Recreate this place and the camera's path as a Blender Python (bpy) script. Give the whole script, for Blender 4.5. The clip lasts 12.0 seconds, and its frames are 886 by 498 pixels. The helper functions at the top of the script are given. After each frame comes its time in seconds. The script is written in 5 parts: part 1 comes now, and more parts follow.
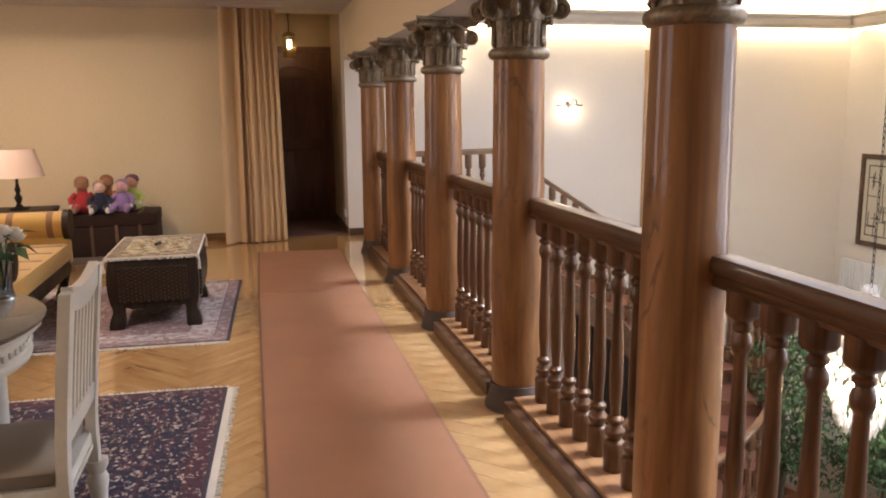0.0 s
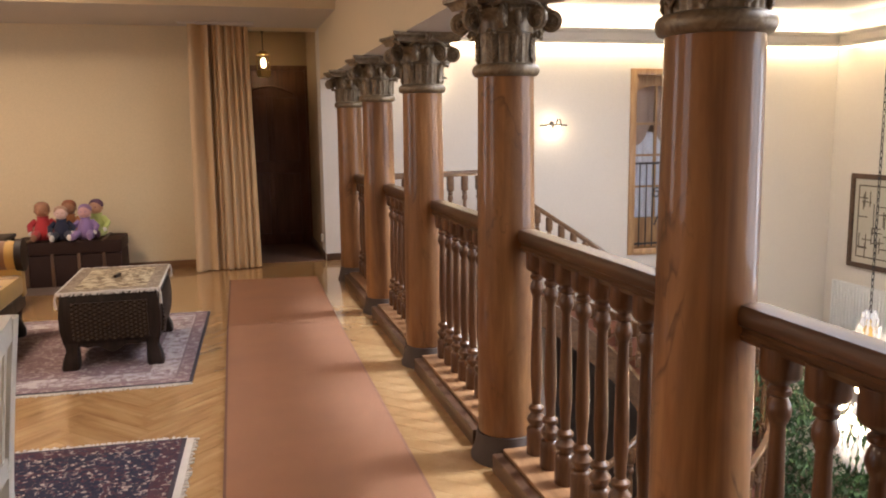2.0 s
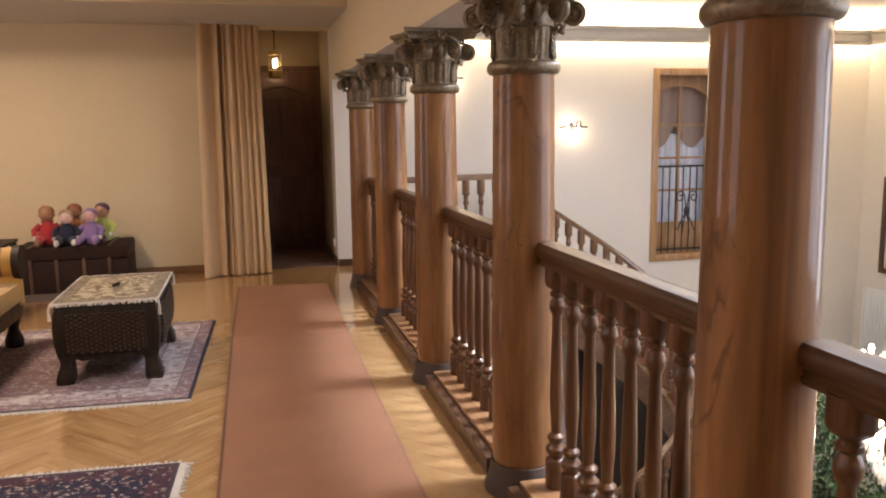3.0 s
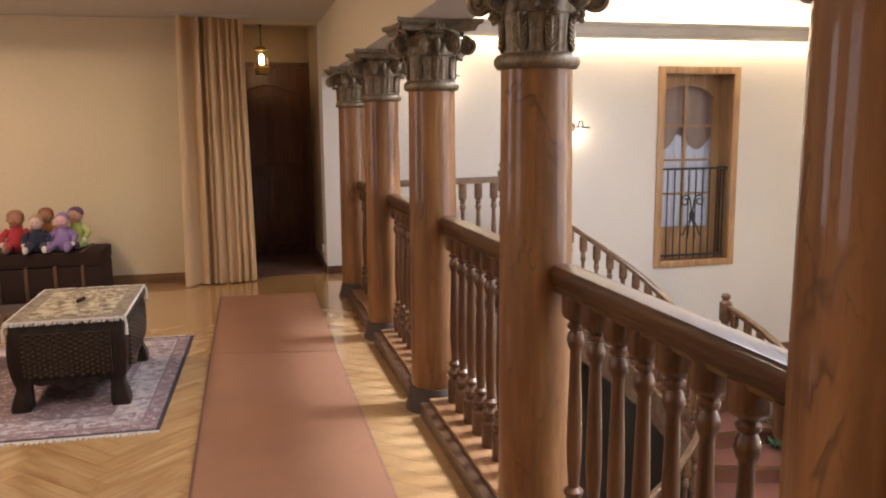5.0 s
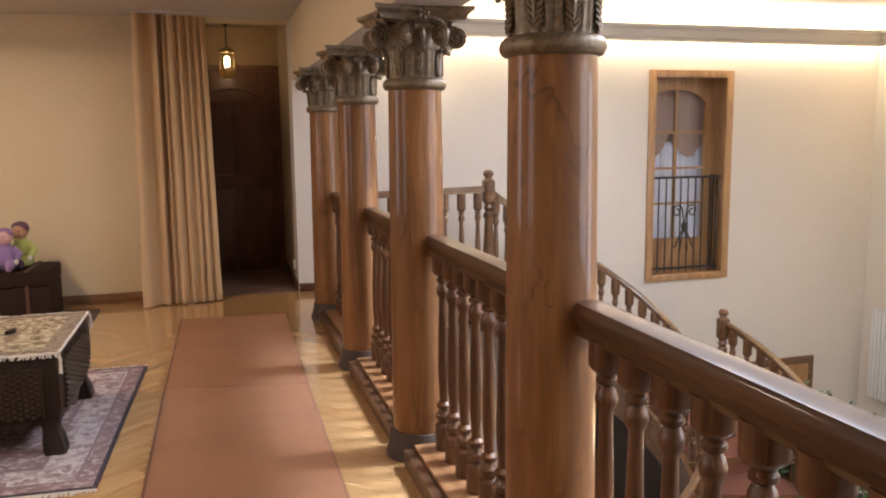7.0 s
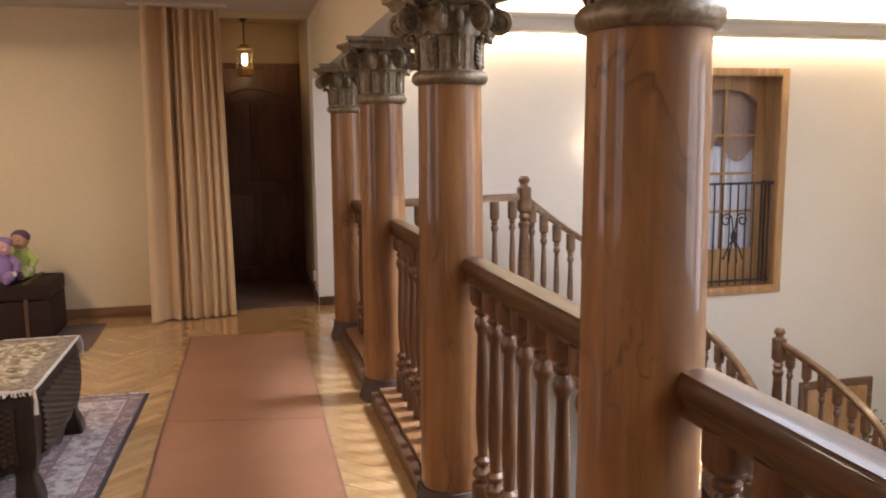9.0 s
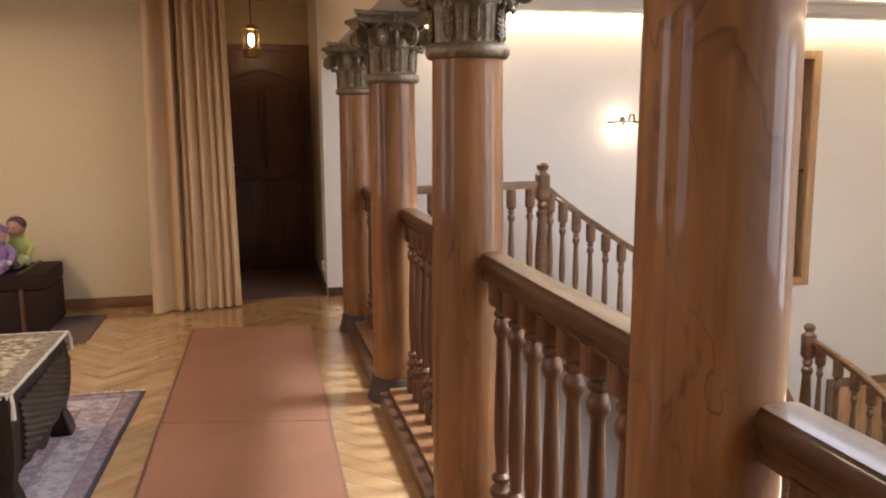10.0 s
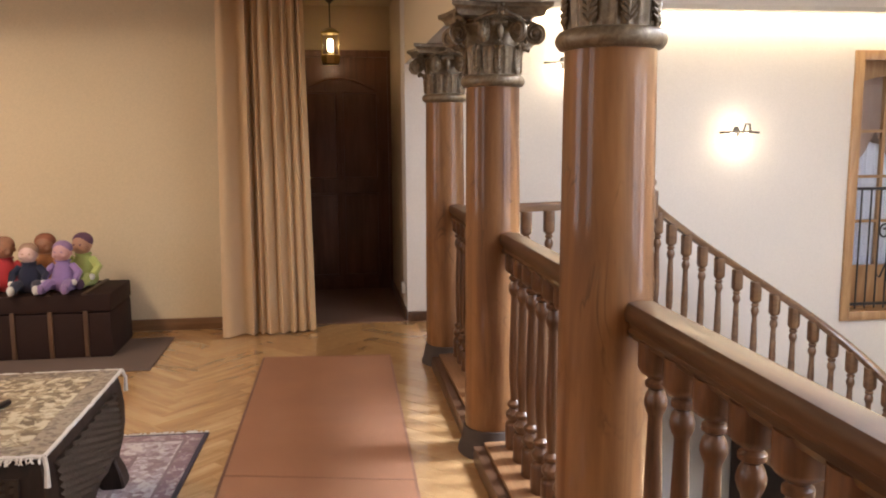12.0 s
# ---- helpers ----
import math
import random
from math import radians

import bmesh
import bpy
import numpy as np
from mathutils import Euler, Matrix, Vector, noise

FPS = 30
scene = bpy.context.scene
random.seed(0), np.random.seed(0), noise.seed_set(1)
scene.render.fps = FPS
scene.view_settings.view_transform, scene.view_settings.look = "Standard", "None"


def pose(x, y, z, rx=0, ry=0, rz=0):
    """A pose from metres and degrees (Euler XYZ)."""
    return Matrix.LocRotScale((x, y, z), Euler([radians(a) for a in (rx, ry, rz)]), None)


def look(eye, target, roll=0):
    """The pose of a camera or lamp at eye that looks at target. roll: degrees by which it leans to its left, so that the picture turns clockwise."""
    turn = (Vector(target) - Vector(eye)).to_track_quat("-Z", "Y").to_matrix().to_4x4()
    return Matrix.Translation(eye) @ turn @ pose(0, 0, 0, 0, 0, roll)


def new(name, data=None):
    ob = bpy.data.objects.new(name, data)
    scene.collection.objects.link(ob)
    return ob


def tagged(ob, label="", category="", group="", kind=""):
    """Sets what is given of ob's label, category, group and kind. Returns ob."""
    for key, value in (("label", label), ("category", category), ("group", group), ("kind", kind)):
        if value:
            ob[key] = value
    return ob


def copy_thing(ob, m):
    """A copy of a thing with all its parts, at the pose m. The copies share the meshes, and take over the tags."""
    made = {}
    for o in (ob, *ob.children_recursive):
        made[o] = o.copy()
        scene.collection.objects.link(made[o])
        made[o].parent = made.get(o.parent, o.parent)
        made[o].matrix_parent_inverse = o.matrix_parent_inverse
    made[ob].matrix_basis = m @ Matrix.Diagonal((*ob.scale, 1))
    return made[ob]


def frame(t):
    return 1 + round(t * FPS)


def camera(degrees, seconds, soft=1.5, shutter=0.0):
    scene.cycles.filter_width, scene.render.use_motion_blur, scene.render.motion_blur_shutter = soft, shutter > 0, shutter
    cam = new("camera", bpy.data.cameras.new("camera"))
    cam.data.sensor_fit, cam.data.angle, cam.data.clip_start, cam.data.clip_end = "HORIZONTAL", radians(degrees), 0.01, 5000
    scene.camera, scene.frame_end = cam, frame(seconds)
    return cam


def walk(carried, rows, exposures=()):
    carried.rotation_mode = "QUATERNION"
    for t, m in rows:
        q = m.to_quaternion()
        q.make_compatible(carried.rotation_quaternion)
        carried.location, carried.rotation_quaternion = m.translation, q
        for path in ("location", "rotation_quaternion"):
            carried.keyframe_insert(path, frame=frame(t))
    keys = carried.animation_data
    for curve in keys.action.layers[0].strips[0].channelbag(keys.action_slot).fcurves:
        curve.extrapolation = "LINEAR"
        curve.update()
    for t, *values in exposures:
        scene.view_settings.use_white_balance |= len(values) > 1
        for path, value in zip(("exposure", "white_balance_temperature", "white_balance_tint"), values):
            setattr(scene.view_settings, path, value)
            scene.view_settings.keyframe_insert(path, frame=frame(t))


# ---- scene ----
cam = camera(58.2, 12.0, 2.0)
PATH = [
    (0, (0.225, 0.435, 1.358), (0.685, 2.35, 1.012), -0.6),
    (0.5, (0.212, 0.481, 1.356), (0.69, 2.394, 1.021), -0.5),
    (1, (0.203, 0.544, 1.364), (0.705, 2.453, 1.047), -0.7),
    (1.5, (0.224, 0.638, 1.362), (0.742, 2.545, 1.054), -0.7),
    (2, (0.311, 0.767, 1.369), (0.818, 2.679, 1.069), -0.8),
    (2.5, (0.36, 0.867, 1.363), (0.834, 2.787, 1.065), -0.2),
    (3, (0.402, 1.019, 1.374), (0.866, 2.942, 1.078), -0.8),
    (3.2, (0.404, 1.097, 1.372), (0.877, 3.018, 1.079), -1.2),
    (5, (0.481, 1.427, 1.389), (0.962, 3.345, 1.09), -0.6),
    (5.5, (0.512, 1.532, 1.385), (0.972, 3.457, 1.099), -0.4),
    (6, (0.528, 1.681, 1.39), (0.989, 3.609, 1.122), -0.8),
    (6.5, (0.526, 1.843, 1.386), (1.042, 3.757, 1.123), -1.1),
    (7, (0.564, 1.939, 1.374), (1.106, 3.844, 1.095), -0.7),
    (7.2, (0.601, 1.981, 1.389), (1.141, 3.885, 1.099), -0.5),
    (9, (0.662, 2.466, 1.38), (1.144, 4.388, 1.107), -0.6),
    (9.5, (0.654, 2.586, 1.365), (1.143, 4.504, 1.08), -0.3),
    (10, (0.721, 2.741, 1.362), (1.171, 4.666, 1.057), -0.4),
    (10.5, (0.767, 2.866, 1.369), (1.162, 4.804, 1.066), -0.3),
    (11, (0.776, 2.992, 1.359), (1.118, 4.941, 1.070), -0.65),
    (11.5, (0.750, 3.188, 1.365), (1.100, 5.138, 1.093), -1.4),
    (12, (0.704, 3.315, 1.361), (0.979, 5.276, 1.084), -0.4),
]
walk(cam, [(t, look(eye, target, roll)) for t, eye, target, roll in PATH], [(0.0, 0.6, 6440, 16), (10.2, 0.6, 6360, 16), (11.3, 0.8, 6260, 15), (12.0, 0.8, 6260, 15)])

# ---- world, sun, large lights ----
world = bpy.data.worlds.new("world")
scene.world = world
world.use_nodes = True
_wn = world.node_tree
_sky = _wn.nodes.new("ShaderNodeTexSky")
_sky.sky_type, _sky.sun_disc = "NISHITA", False
_sky.sun_elevation, _sky.sun_rotation = radians(54), radians(90)
_wn.links.new(_sky.outputs[0], _wn.nodes["Background"].inputs[0])
_wn.nodes["Background"].inputs[1].default_value = 0.066


def lamp(name, kind, energy, color, m, **settings):
    data = bpy.data.lights.new(name, kind)
    data.energy, data.color = energy, color
    if "size" in settings:
        data.shape, data.size, data.size_y = "RECTANGLE", settings["size"][0], settings["size"][1]
    if "radius" in settings:
        data.shadow_soft_size = settings["radius"]
    ob = new(name, data)
    ob.matrix_basis = m
    return ob


GDAY = (0.93, 0.95, 1.0)
WARM = (1.0, 0.80, 0.48)
# added daylight from assumed west openings, out of view
lamp("unseen_west_daylight", "AREA", 11.2, GDAY, pose(-3.98, 2.6, 1.45, 0, -90, 0), size=(1.7, 1.5))
lamp("unseen_west_daylight", "AREA", 15.8, GDAY, pose(-3.98, 6.1, 1.45, 0, -90, 0), size=(1.7, 1.5))
# added daylight from an assumed opening in the east wall, out of view
lamp("unseen_hall_daylight", "AREA", 74, (0.82, 0.89, 1.0), pose(7.50, 0.2, 1.25, 0, 90, 0), size=(2.4, 3.2))
# added daylight through an assumed skylight, out of view
lamp("unseen_skylight_daylight", "AREA", 145, (0.80, 0.88, 1.0), pose(3.50, 4.1, 2.80), size=(1.3, 6.1))
_sun = lamp("sun", "SUN", 5.0, (0.78, 0.89, 1.0), pose(9, 4, 9, 0, 36, 0))
_sun.data.angle = radians(10)
# second added east light, its opening invented out of view
lamp("unseen_hall_daylight", "AREA", 39.6, (0.80, 0.88, 1.0), pose(7.50, 3.3, 0.95, 0, 90, 0), size=(2.2, 1.6))
# assumed lamps out of view; number and power set to brighten the gallery
LAMPS_Y = (0.4, 3.6, 6.9)
for _y, _e in zip(LAMPS_Y, (20, 29, 35)):
    lamp("unseen_ceiling_light", "AREA", _e, (1.0, 0.79, 0.58), pose(-1.80, _y, 2.585), size=(0.48, 0.48))
# light strips hidden on the cornice of the stair hall
lamp("cove_light_north", "AREA", 19.8, WARM, pose(4.55, 9.06, 2.27, 8, 0, 0), size=(5.9, 0.05))
lamp("cove_light_east", "AREA", 27.7, (1.0, 0.74, 0.40), pose(7.47, 4.0, 2.27, 0, 8, 0), size=(0.05, 9.5))
lamp("cove_uplight_north", "AREA", 26.4, (1.0, 0.84, 0.58), pose(4.55, 9.06, 2.44, 172, 0, 0), size=(5.9, 0.05))
lamp("cove_uplight_east", "AREA", 26.4, (1.0, 0.84, 0.58), pose(7.47, 4.0, 2.44, 0, 172, 0), size=(0.05, 9.5))


# ---- materials ----
class Nodes:
    def __init__(self, name):
        self.mat = bpy.data.materials.new(name)
        self.mat.use_nodes = True
        self.tree = self.mat.node_tree
        self.bsdf = self.tree.nodes["Principled BSDF"]
        self.coord = self.add("ShaderNodeTexCoord").outputs["Object"]

    def add(self, kind, **inputs):
        n = self.tree.nodes.new(kind)
        for k, v in inputs.items():
            self.put(n.inputs[k.replace("_", " ")], v)
        return n

    def put(self, socket, v):
        if isinstance(v, bpy.types.NodeSocket):
            self.tree.links.new(v, socket)
        else:
            socket.default_value = v

    def scaled(self, sc, random_shift=False):
        m = self.add("ShaderNodeMapping", Vector=self.coord, Scale=sc)
        if random_shift:
            info = self.add("ShaderNodeObjectInfo")
            mul = self.add("ShaderNodeVectorMath", Vector=(7.3, 3.1, 5.7))
            mul.operation = "SCALE"
            self.put(mul.inputs["Scale"], info.outputs["Random"])
            self.put(m.inputs["Location"], mul.outputs[0])
        return m.outputs[0]

    def noise(self, vec, scale, detail=4.0, rough=0.55, distort=0.0):
        return self.add("ShaderNodeTexNoise", Vector=vec, Scale=scale, Detail=detail, Roughness=rough, Distortion=distort).outputs["Fac"]

    def ramp(self, fac, stops):
        r = self.add("ShaderNodeValToRGB", Fac=fac)
        el = r.color_ramp.elements
        while len(el) < len(stops):
            el.new(0.5)
        for e, (p, c) in zip(el, stops):
            e.position, e.color = p, (*c, 1)
        return r.outputs[0]

    def mix(self, fac, a, b, mode="MIX"):
        m = self.add("ShaderNodeMix")
        m.data_type, m.blend_type = "RGBA", mode
        self.put(m.inputs[0], fac)
        for sock, v in ((m.inputs[6], a), (m.inputs[7], b)):
            self.put(sock, v if isinstance(v, bpy.types.NodeSocket) else (*v, 1))
        return m.outputs[2]

    def bump(self, height, strength, distance=0.002):
        self.put(self.bsdf.inputs["Normal"], self.add("ShaderNodeBump", Height=height, Strength=strength, Distance=distance).outputs[0])

    def done(self, color, rough=0.5, metal=0.0, coat=0.0, sheen=0.0, spec=0.5):
        self.bsdf.inputs["Specular IOR Level"].default_value = spec
        self.put(self.bsdf.inputs["Base Color"], color if isinstance(color, bpy.types.NodeSocket) else (*color, 1))
        self.put(self.bsdf.inputs["Roughness"], rough)
        self.bsdf.inputs["Metallic"].default_value = metal
        self.bsdf.inputs["Coat Weight"].default_value = coat
        self.bsdf.inputs["Coat Roughness"].default_value = 0.08
        self.bsdf.inputs["Sheen Weight"].default_value = sheen
        return self.mat


def shade(c, k):
    return tuple(min(1.0, v * k) for v in c)


def plain(name, c, rough=0.5, var=0.12, scale=3.0, grain=60.0, bump=0.15, metal=0.0, coat=0.0, sheen=0.0, spec=0.5):
    n = Nodes(name)
    big = n.noise(n.coord, scale)
    fine = n.noise(n.coord, grain, 3)
    col = n.mix(big, shade(c, 1 - var), shade(c, 1 + var))
    col = n.mix(fine, col, n.mix(1.0, col, (0.82, 0.82, 0.82), "MULTIPLY"))
    n.bump(fine, bump, 0.001)
    return n.done(col, n.add("ShaderNodeMapRange", Value=big, To_Min=rough * 0.85, To_Max=min(1, rough * 1.15)).outputs[0], metal, coat, sheen, spec)


def wood(name, dark, light, rough=0.35, coat=0.3, axis=2, grain=14.0, figure=0.0, spec=0.5):
    n = Nodes(name)
    sc = [1.0, 1.0, 1.0]
    sc[axis] = 0.07
    v = n.scaled(tuple(sc), True)
    g = n.noise(v, grain * 2.2, 6, 0.6, 0.6)
    sc[axis] = 0.22
    w = n.scaled(tuple(sc), True)
    big = n.noise(w, 5.0, 4, 0.6, 1.2)
    col = n.mix(n.add("ShaderNodeMapRange", Value=g, From_Min=0.33, From_Max=0.67).outputs[0], dark, light)
    blotch = n.add("ShaderNodeMapRange", Value=big, From_Min=0.36, From_Max=0.66).outputs[0]
    col = n.mix(blotch, col, n.mix(1.0, col, (0.70, 0.62, 0.54), "MULTIPLY"))
    if figure:
        # dark wandering cracks in two sizes, only here and there
        for sc_, freq, lo, width in (((2.6, 2.6, 0.75), 1.9, 0.50, 0.011), ((2.2, 2.2, 0.9), 2.4, 0.52, 0.030)):
            flame = n.noise(n.scaled(sc_, True), freq, 4, 0.5, 0.9)
            vein = n.ramp(flame, [(0.5 - width, (0, 0, 0)), (0.50, (1, 1, 1)), (0.5 + 0.4 * width, (0, 0, 0))])
            mask = n.ramp(n.noise(n.scaled((3, 3, 1.5), True), 1.1 + 0.4 * freq), [(lo, (0, 0, 0)), (lo + 0.10, (figure, figure, figure))])
            col = n.mix(n.mix(1.0, vein, mask, "MULTIPLY"), col, shade(dark, 0.42))
    n.bump(g, 0.08, 0.001)
    return n.done(col, n.add("ShaderNodeMapRange", Value=big, To_Min=rough * 0.8, To_Max=rough * 1.2).outputs[0], 0, coat, 0, spec)


def woven(name, stops, scale, rough=0.95, aspect=(1, 1, 1)):
    """A knotted pile with small figures in several colours."""
    n = Nodes(name)
    v = n.scaled(aspect)
    vor = n.add("ShaderNodeTexVoronoi", Vector=v, Scale=scale)
    vor2 = n.add("ShaderNodeTexVoronoi", Vector=v, Scale=scale * 0.37)
    d = n.noise(v, scale * 0.8, 3, 0.7, 1.5)
    sep = n.add("ShaderNodeSeparateColor", Color=vor.outputs["Color"])
    sep2 = n.add("ShaderNodeSeparateColor", Color=vor2.outputs["Color"])
    pick = n.mix(0.35, sep.outputs[0], sep2.outputs[1])
    pick = n.mix(0.3, pick, d)
    pick = n.add("ShaderNodeMapRange", Value=pick, From_Min=0.28, From_Max=0.72).outputs[0]
    col = n.ramp(pick, stops)
    col = n.mix(n.noise(n.coord, 2.2), col, n.mix(1.0, col, (0.75, 0.72, 0.72), "MULTIPLY"))
    fine = n.noise(n.coord, 420, 2)
    n.bump(fine, 0.5, 0.003)
    return n.done(col, rough, 0, 0, 0.04, 0.2)


def glass(name, tint=(1, 1, 1), rough=0.02):
    n = Nodes(name)
    n.bsdf.inputs["Transmission Weight"].default_value = 1.0
    n.bsdf.inputs["IOR"].default_value = 1.45
    return n.done(tint, rough)


def glowing(name, c, strength):
    n = Nodes(name)
    n.bsdf.inputs["Emission Color"].default_value = (*c, 1)
    n.bsdf.inputs["Emission Strength"].default_value = strength
    return n.done(c, 0.6)


M_WALL = plain("cream_plaster", (0.73, 0.598, 0.388), 0.8, 0.04, 1.2, 90, 0.25)
M_HALL = plain("white_plaster", (0.71, 0.65, 0.58), 0.8, 0.03, 1.2, 90, 0.25)
M_CEIL = plain("ceiling_paint", (0.60, 0.56, 0.51), 0.85, 0.03, 1.5, 80, 0.15)
M_SHAFT = wood("varnished_burl_veneer", (0.142, 0.059, 0.020), (0.335, 0.158, 0.056), 0.50, 0.42, 2, 5, 0.62, 0.22)
M_BALUS = wood("turned_walnut", (0.062, 0.026, 0.010), (0.150, 0.067, 0.027), 0.42, 0.42, 2, 12, 0.0, 0.22)
M_RAIL = wood("dark_walnut_rail", (0.050, 0.021, 0.008), (0.120, 0.056, 0.021), 0.40, 0.22, 1, 12, 0.0, 0.25)
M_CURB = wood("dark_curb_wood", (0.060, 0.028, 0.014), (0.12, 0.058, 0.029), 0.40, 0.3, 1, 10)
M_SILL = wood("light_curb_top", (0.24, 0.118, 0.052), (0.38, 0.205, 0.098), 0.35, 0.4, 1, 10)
M_BASE = plain("dark_grey_bronze", (0.082, 0.060, 0.049), 0.8, 0.2, 8, 80, 0.2, 0, 0, 0, 0.2)


def bronzed(name):
    n = Nodes(name)
    big, mid, fine = n.noise(n.coord, 12), n.noise(n.coord, 48, 4, 0.6, 0.8), n.noise(n.coord, 150, 3)
    col = n.mix(big, (0.150, 0.108, 0.062), (0.270, 0.200, 0.120))
    col = n.mix(n.ramp(mid, [(0.38, (0, 0, 0)), (0.60, (1, 1, 1))]), n.mix(1.0, col, (0.62, 0.58, 0.55), "MULTIPLY"), col)
    both = n.mix(0.3, mid, fine)
    n.bump(both, 0.5, 0.003)
    return n.done(col, 0.36, 0.3)


M_GILT = bronzed("bronzed_plaster")
M_SKIRT = wood("brown_skirting", (0.16, 0.080, 0.034), (0.26, 0.140, 0.065), 0.40, 0.2, 0, 12)
M_OAK = wood("stair_oak", (0.115, 0.056, 0.026), (0.215, 0.113, 0.053), 0.32, 0.45, 0, 12)
M_FRAME = wood("window_oak", (0.36, 0.200, 0.088), (0.50, 0.300, 0.140), 0.40, 0.2, 2, 12)
M_DARKDOOR = wood("dark_stained_door", (0.098, 0.040, 0.023), (0.165, 0.070, 0.040), 0.45, 0.1, 2, 10)
M_PLANK = wood("oak_parquet", (0.42, 0.240, 0.102), (0.58, 0.365, 0.168), 0.24, 1.0, 0, 9)


def far_planks():
    n = Nodes("oak_parquet_joined")
    isl = n.add("ShaderNodeNewGeometry").outputs["Random Per Island"]
    g = n.noise(n.scaled((1, 1, 1)), 22, 5, 0.6, 0.5)
    col = n.mix(g, (0.40, 0.228, 0.096), (0.57, 0.358, 0.165))
    col = n.mix(isl, col, n.mix(1.0, col, (0.80, 0.74, 0.68), "MULTIPLY"))
    n.bump(g, 0.08, 0.001)
    return n.done(col, 0.22, 0, 0.85)


M_PLANK_FAR = far_planks()
M_JOINT = plain("parquet_joint", (0.12, 0.062, 0.026), 0.7)
M_RUNNER = plain("terracotta_carpet", (0.290, 0.127, 0.060), 0.95, 0.24, 2.2, 300, 0.6, 0, 0, 0.0)
M_RUNEDGE = plain("carpet_binding", (0.150, 0.064, 0.034), 0.95)
M_RUNSOFT = plain("carpet_hem", (0.235, 0.106, 0.056), 0.95)
# tan plaster toned down so the corridor's lack of light sits in the colour
M_CORRWALL = plain("shaded_tan_plaster", (0.42, 0.30, 0.185), 0.85, 0.05, 1.5, 90, 0.25)
M_CORR = plain("brown_corridor_carpet", (0.17, 0.092, 0.060), 0.95, 0.1, 4, 250, 0.4)
M_CURT = plain("tan_curtain_cloth", (0.62, 0.435, 0.245), 0.9, 0.06, 2, 220, 0.3, 0, 0, 0.2)
M_BLACKWOOD = wood("blackened_wood", (0.012, 0.007, 0.005), (0.034, 0.020, 0.014), 0.5, 0.0, 2, 12, 0.0, 0.25)
M_WICKER = plain("dark_woven_cane", (0.040, 0.024, 0.014), 0.7, 0.4, 40, 160, 0.6, 0, 0, 0, 0.25)
M_TRUNK = plain("dark_brown_leather", (0.030, 0.014, 0.010), 0.75, 0.25, 9, 90, 0.4, 0, 0, 0, 0.2)
M_SLAT = wood("trunk_slats", (0.075, 0.038, 0.018), (0.13, 0.068, 0.032), 0.5, 0.1, 2, 12)
M_FRINGE = plain("off_white_fringe", (0.62, 0.56, 0.48), 0.95, 0.1, 20, 200, 0.4)
M_GOLD = plain("gold_upholstery", (0.52, 0.30, 0.062), 0.7, 0.1, 6, 180, 0.3, 0, 0, 0.3)
M_GOLDSTRIPE = plain("brown_upholstery_stripe", (0.22, 0.10, 0.035), 0.7, 0.1, 6, 180, 0.3, 0, 0, 0.3)
M_WHITEWOOD = plain("grey_white_painted_wood", (0.55, 0.53, 0.46), 0.45, 0.06, 5, 60, 0.15, 0, 0.15)
M_TABLETOP = plain("grey_table_top", (0.175, 0.16, 0.135), 0.25, 0.08, 4, 60, 0.1, 0, 0.4)
M_SEAT = plain("taupe_seat_cloth", (0.16, 0.130, 0.098), 0.9, 0.08, 5, 250, 0.4, 0, 0, 0.2)
M_SHADE = plain("pink_lampshade", (0.78, 0.60, 0.50), 0.9, 0.03, 4, 150, 0.2)
M_BRASS = plain("aged_brass", (0.50, 0.34, 0.12), 0.35, 0.2, 10, 90, 0.15, 0.9)
M_IRON = plain("black_wrought_iron", (0.035, 0.030, 0.028), 0.5, 0.2, 20, 120, 0.2, 0.4)
M_PAPER = plain("picture_mat", (0.55, 0.50, 0.40), 0.8)
M_INK = plain("picture_ink", (0.10, 0.075, 0.055), 0.8)
M_WHITE = plain("white_enamel", (0.78, 0.78, 0.76), 0.4)
M_STAIRRED = plain("rust_stair_carpet", (0.185, 0.070, 0.044), 0.95, 0.12, 6, 260, 0.5)
M_TILE = plain("hall_floor_stone", (0.16, 0.12, 0.09), 0.3, 0.15, 2, 40, 0.1, 0, 0.2)
M_LEAF = plain("ficus_leaf", (0.050, 0.115, 0.045), 0.45, 0.5, 3, 60, 0.1)
M_BARK = plain("ficus_bark", (0.16, 0.12, 0.085), 0.85, 0.25, 12, 80, 0.6)
M_POT = plain("terracotta_pot", (0.36, 0.17, 0.09), 0.7)
M_SHEER = plain("white_sheer_cloth", (0.70, 0.72, 0.80), 0.9)
M_PELMET = plain("mauve_brown_blind", (0.30, 0.20, 0.16), 0.9)
M_GLASS = glass("clear_glass")
M_BLUEGLASS = glass("blue_grey_glass", (0.55, 0.66, 0.78), 0.04)
M_CRYSTAL = glass("crystal", (0.98, 0.98, 1.0), 0.10)
M_CRYSTAL.node_tree.nodes["Principled BSDF"].inputs["Transmission Weight"].default_value = 0.55
M_BULB = glowing("lit_bulb", (1.0, 0.80, 0.45), 30)
M_LANBULB = glowing("lantern_bulb", (1.0, 0.80, 0.45), 12)
M_STRIP = glowing("cove_strip", (1.0, 0.90, 0.66), 5)
M_SKYGLOW = glowing("outside_daylight", (0.62, 0.72, 1.0), 2.6)
# near-black tone that stands in for the shade below the stair
M_UNDER = plain("understair_shade_paint", (0.075, 0.055, 0.045), 0.6)
M_MATGREY = plain("small_grey_mat", (0.12, 0.080, 0.060), 0.95, 0.2, 10, 200, 0.5)
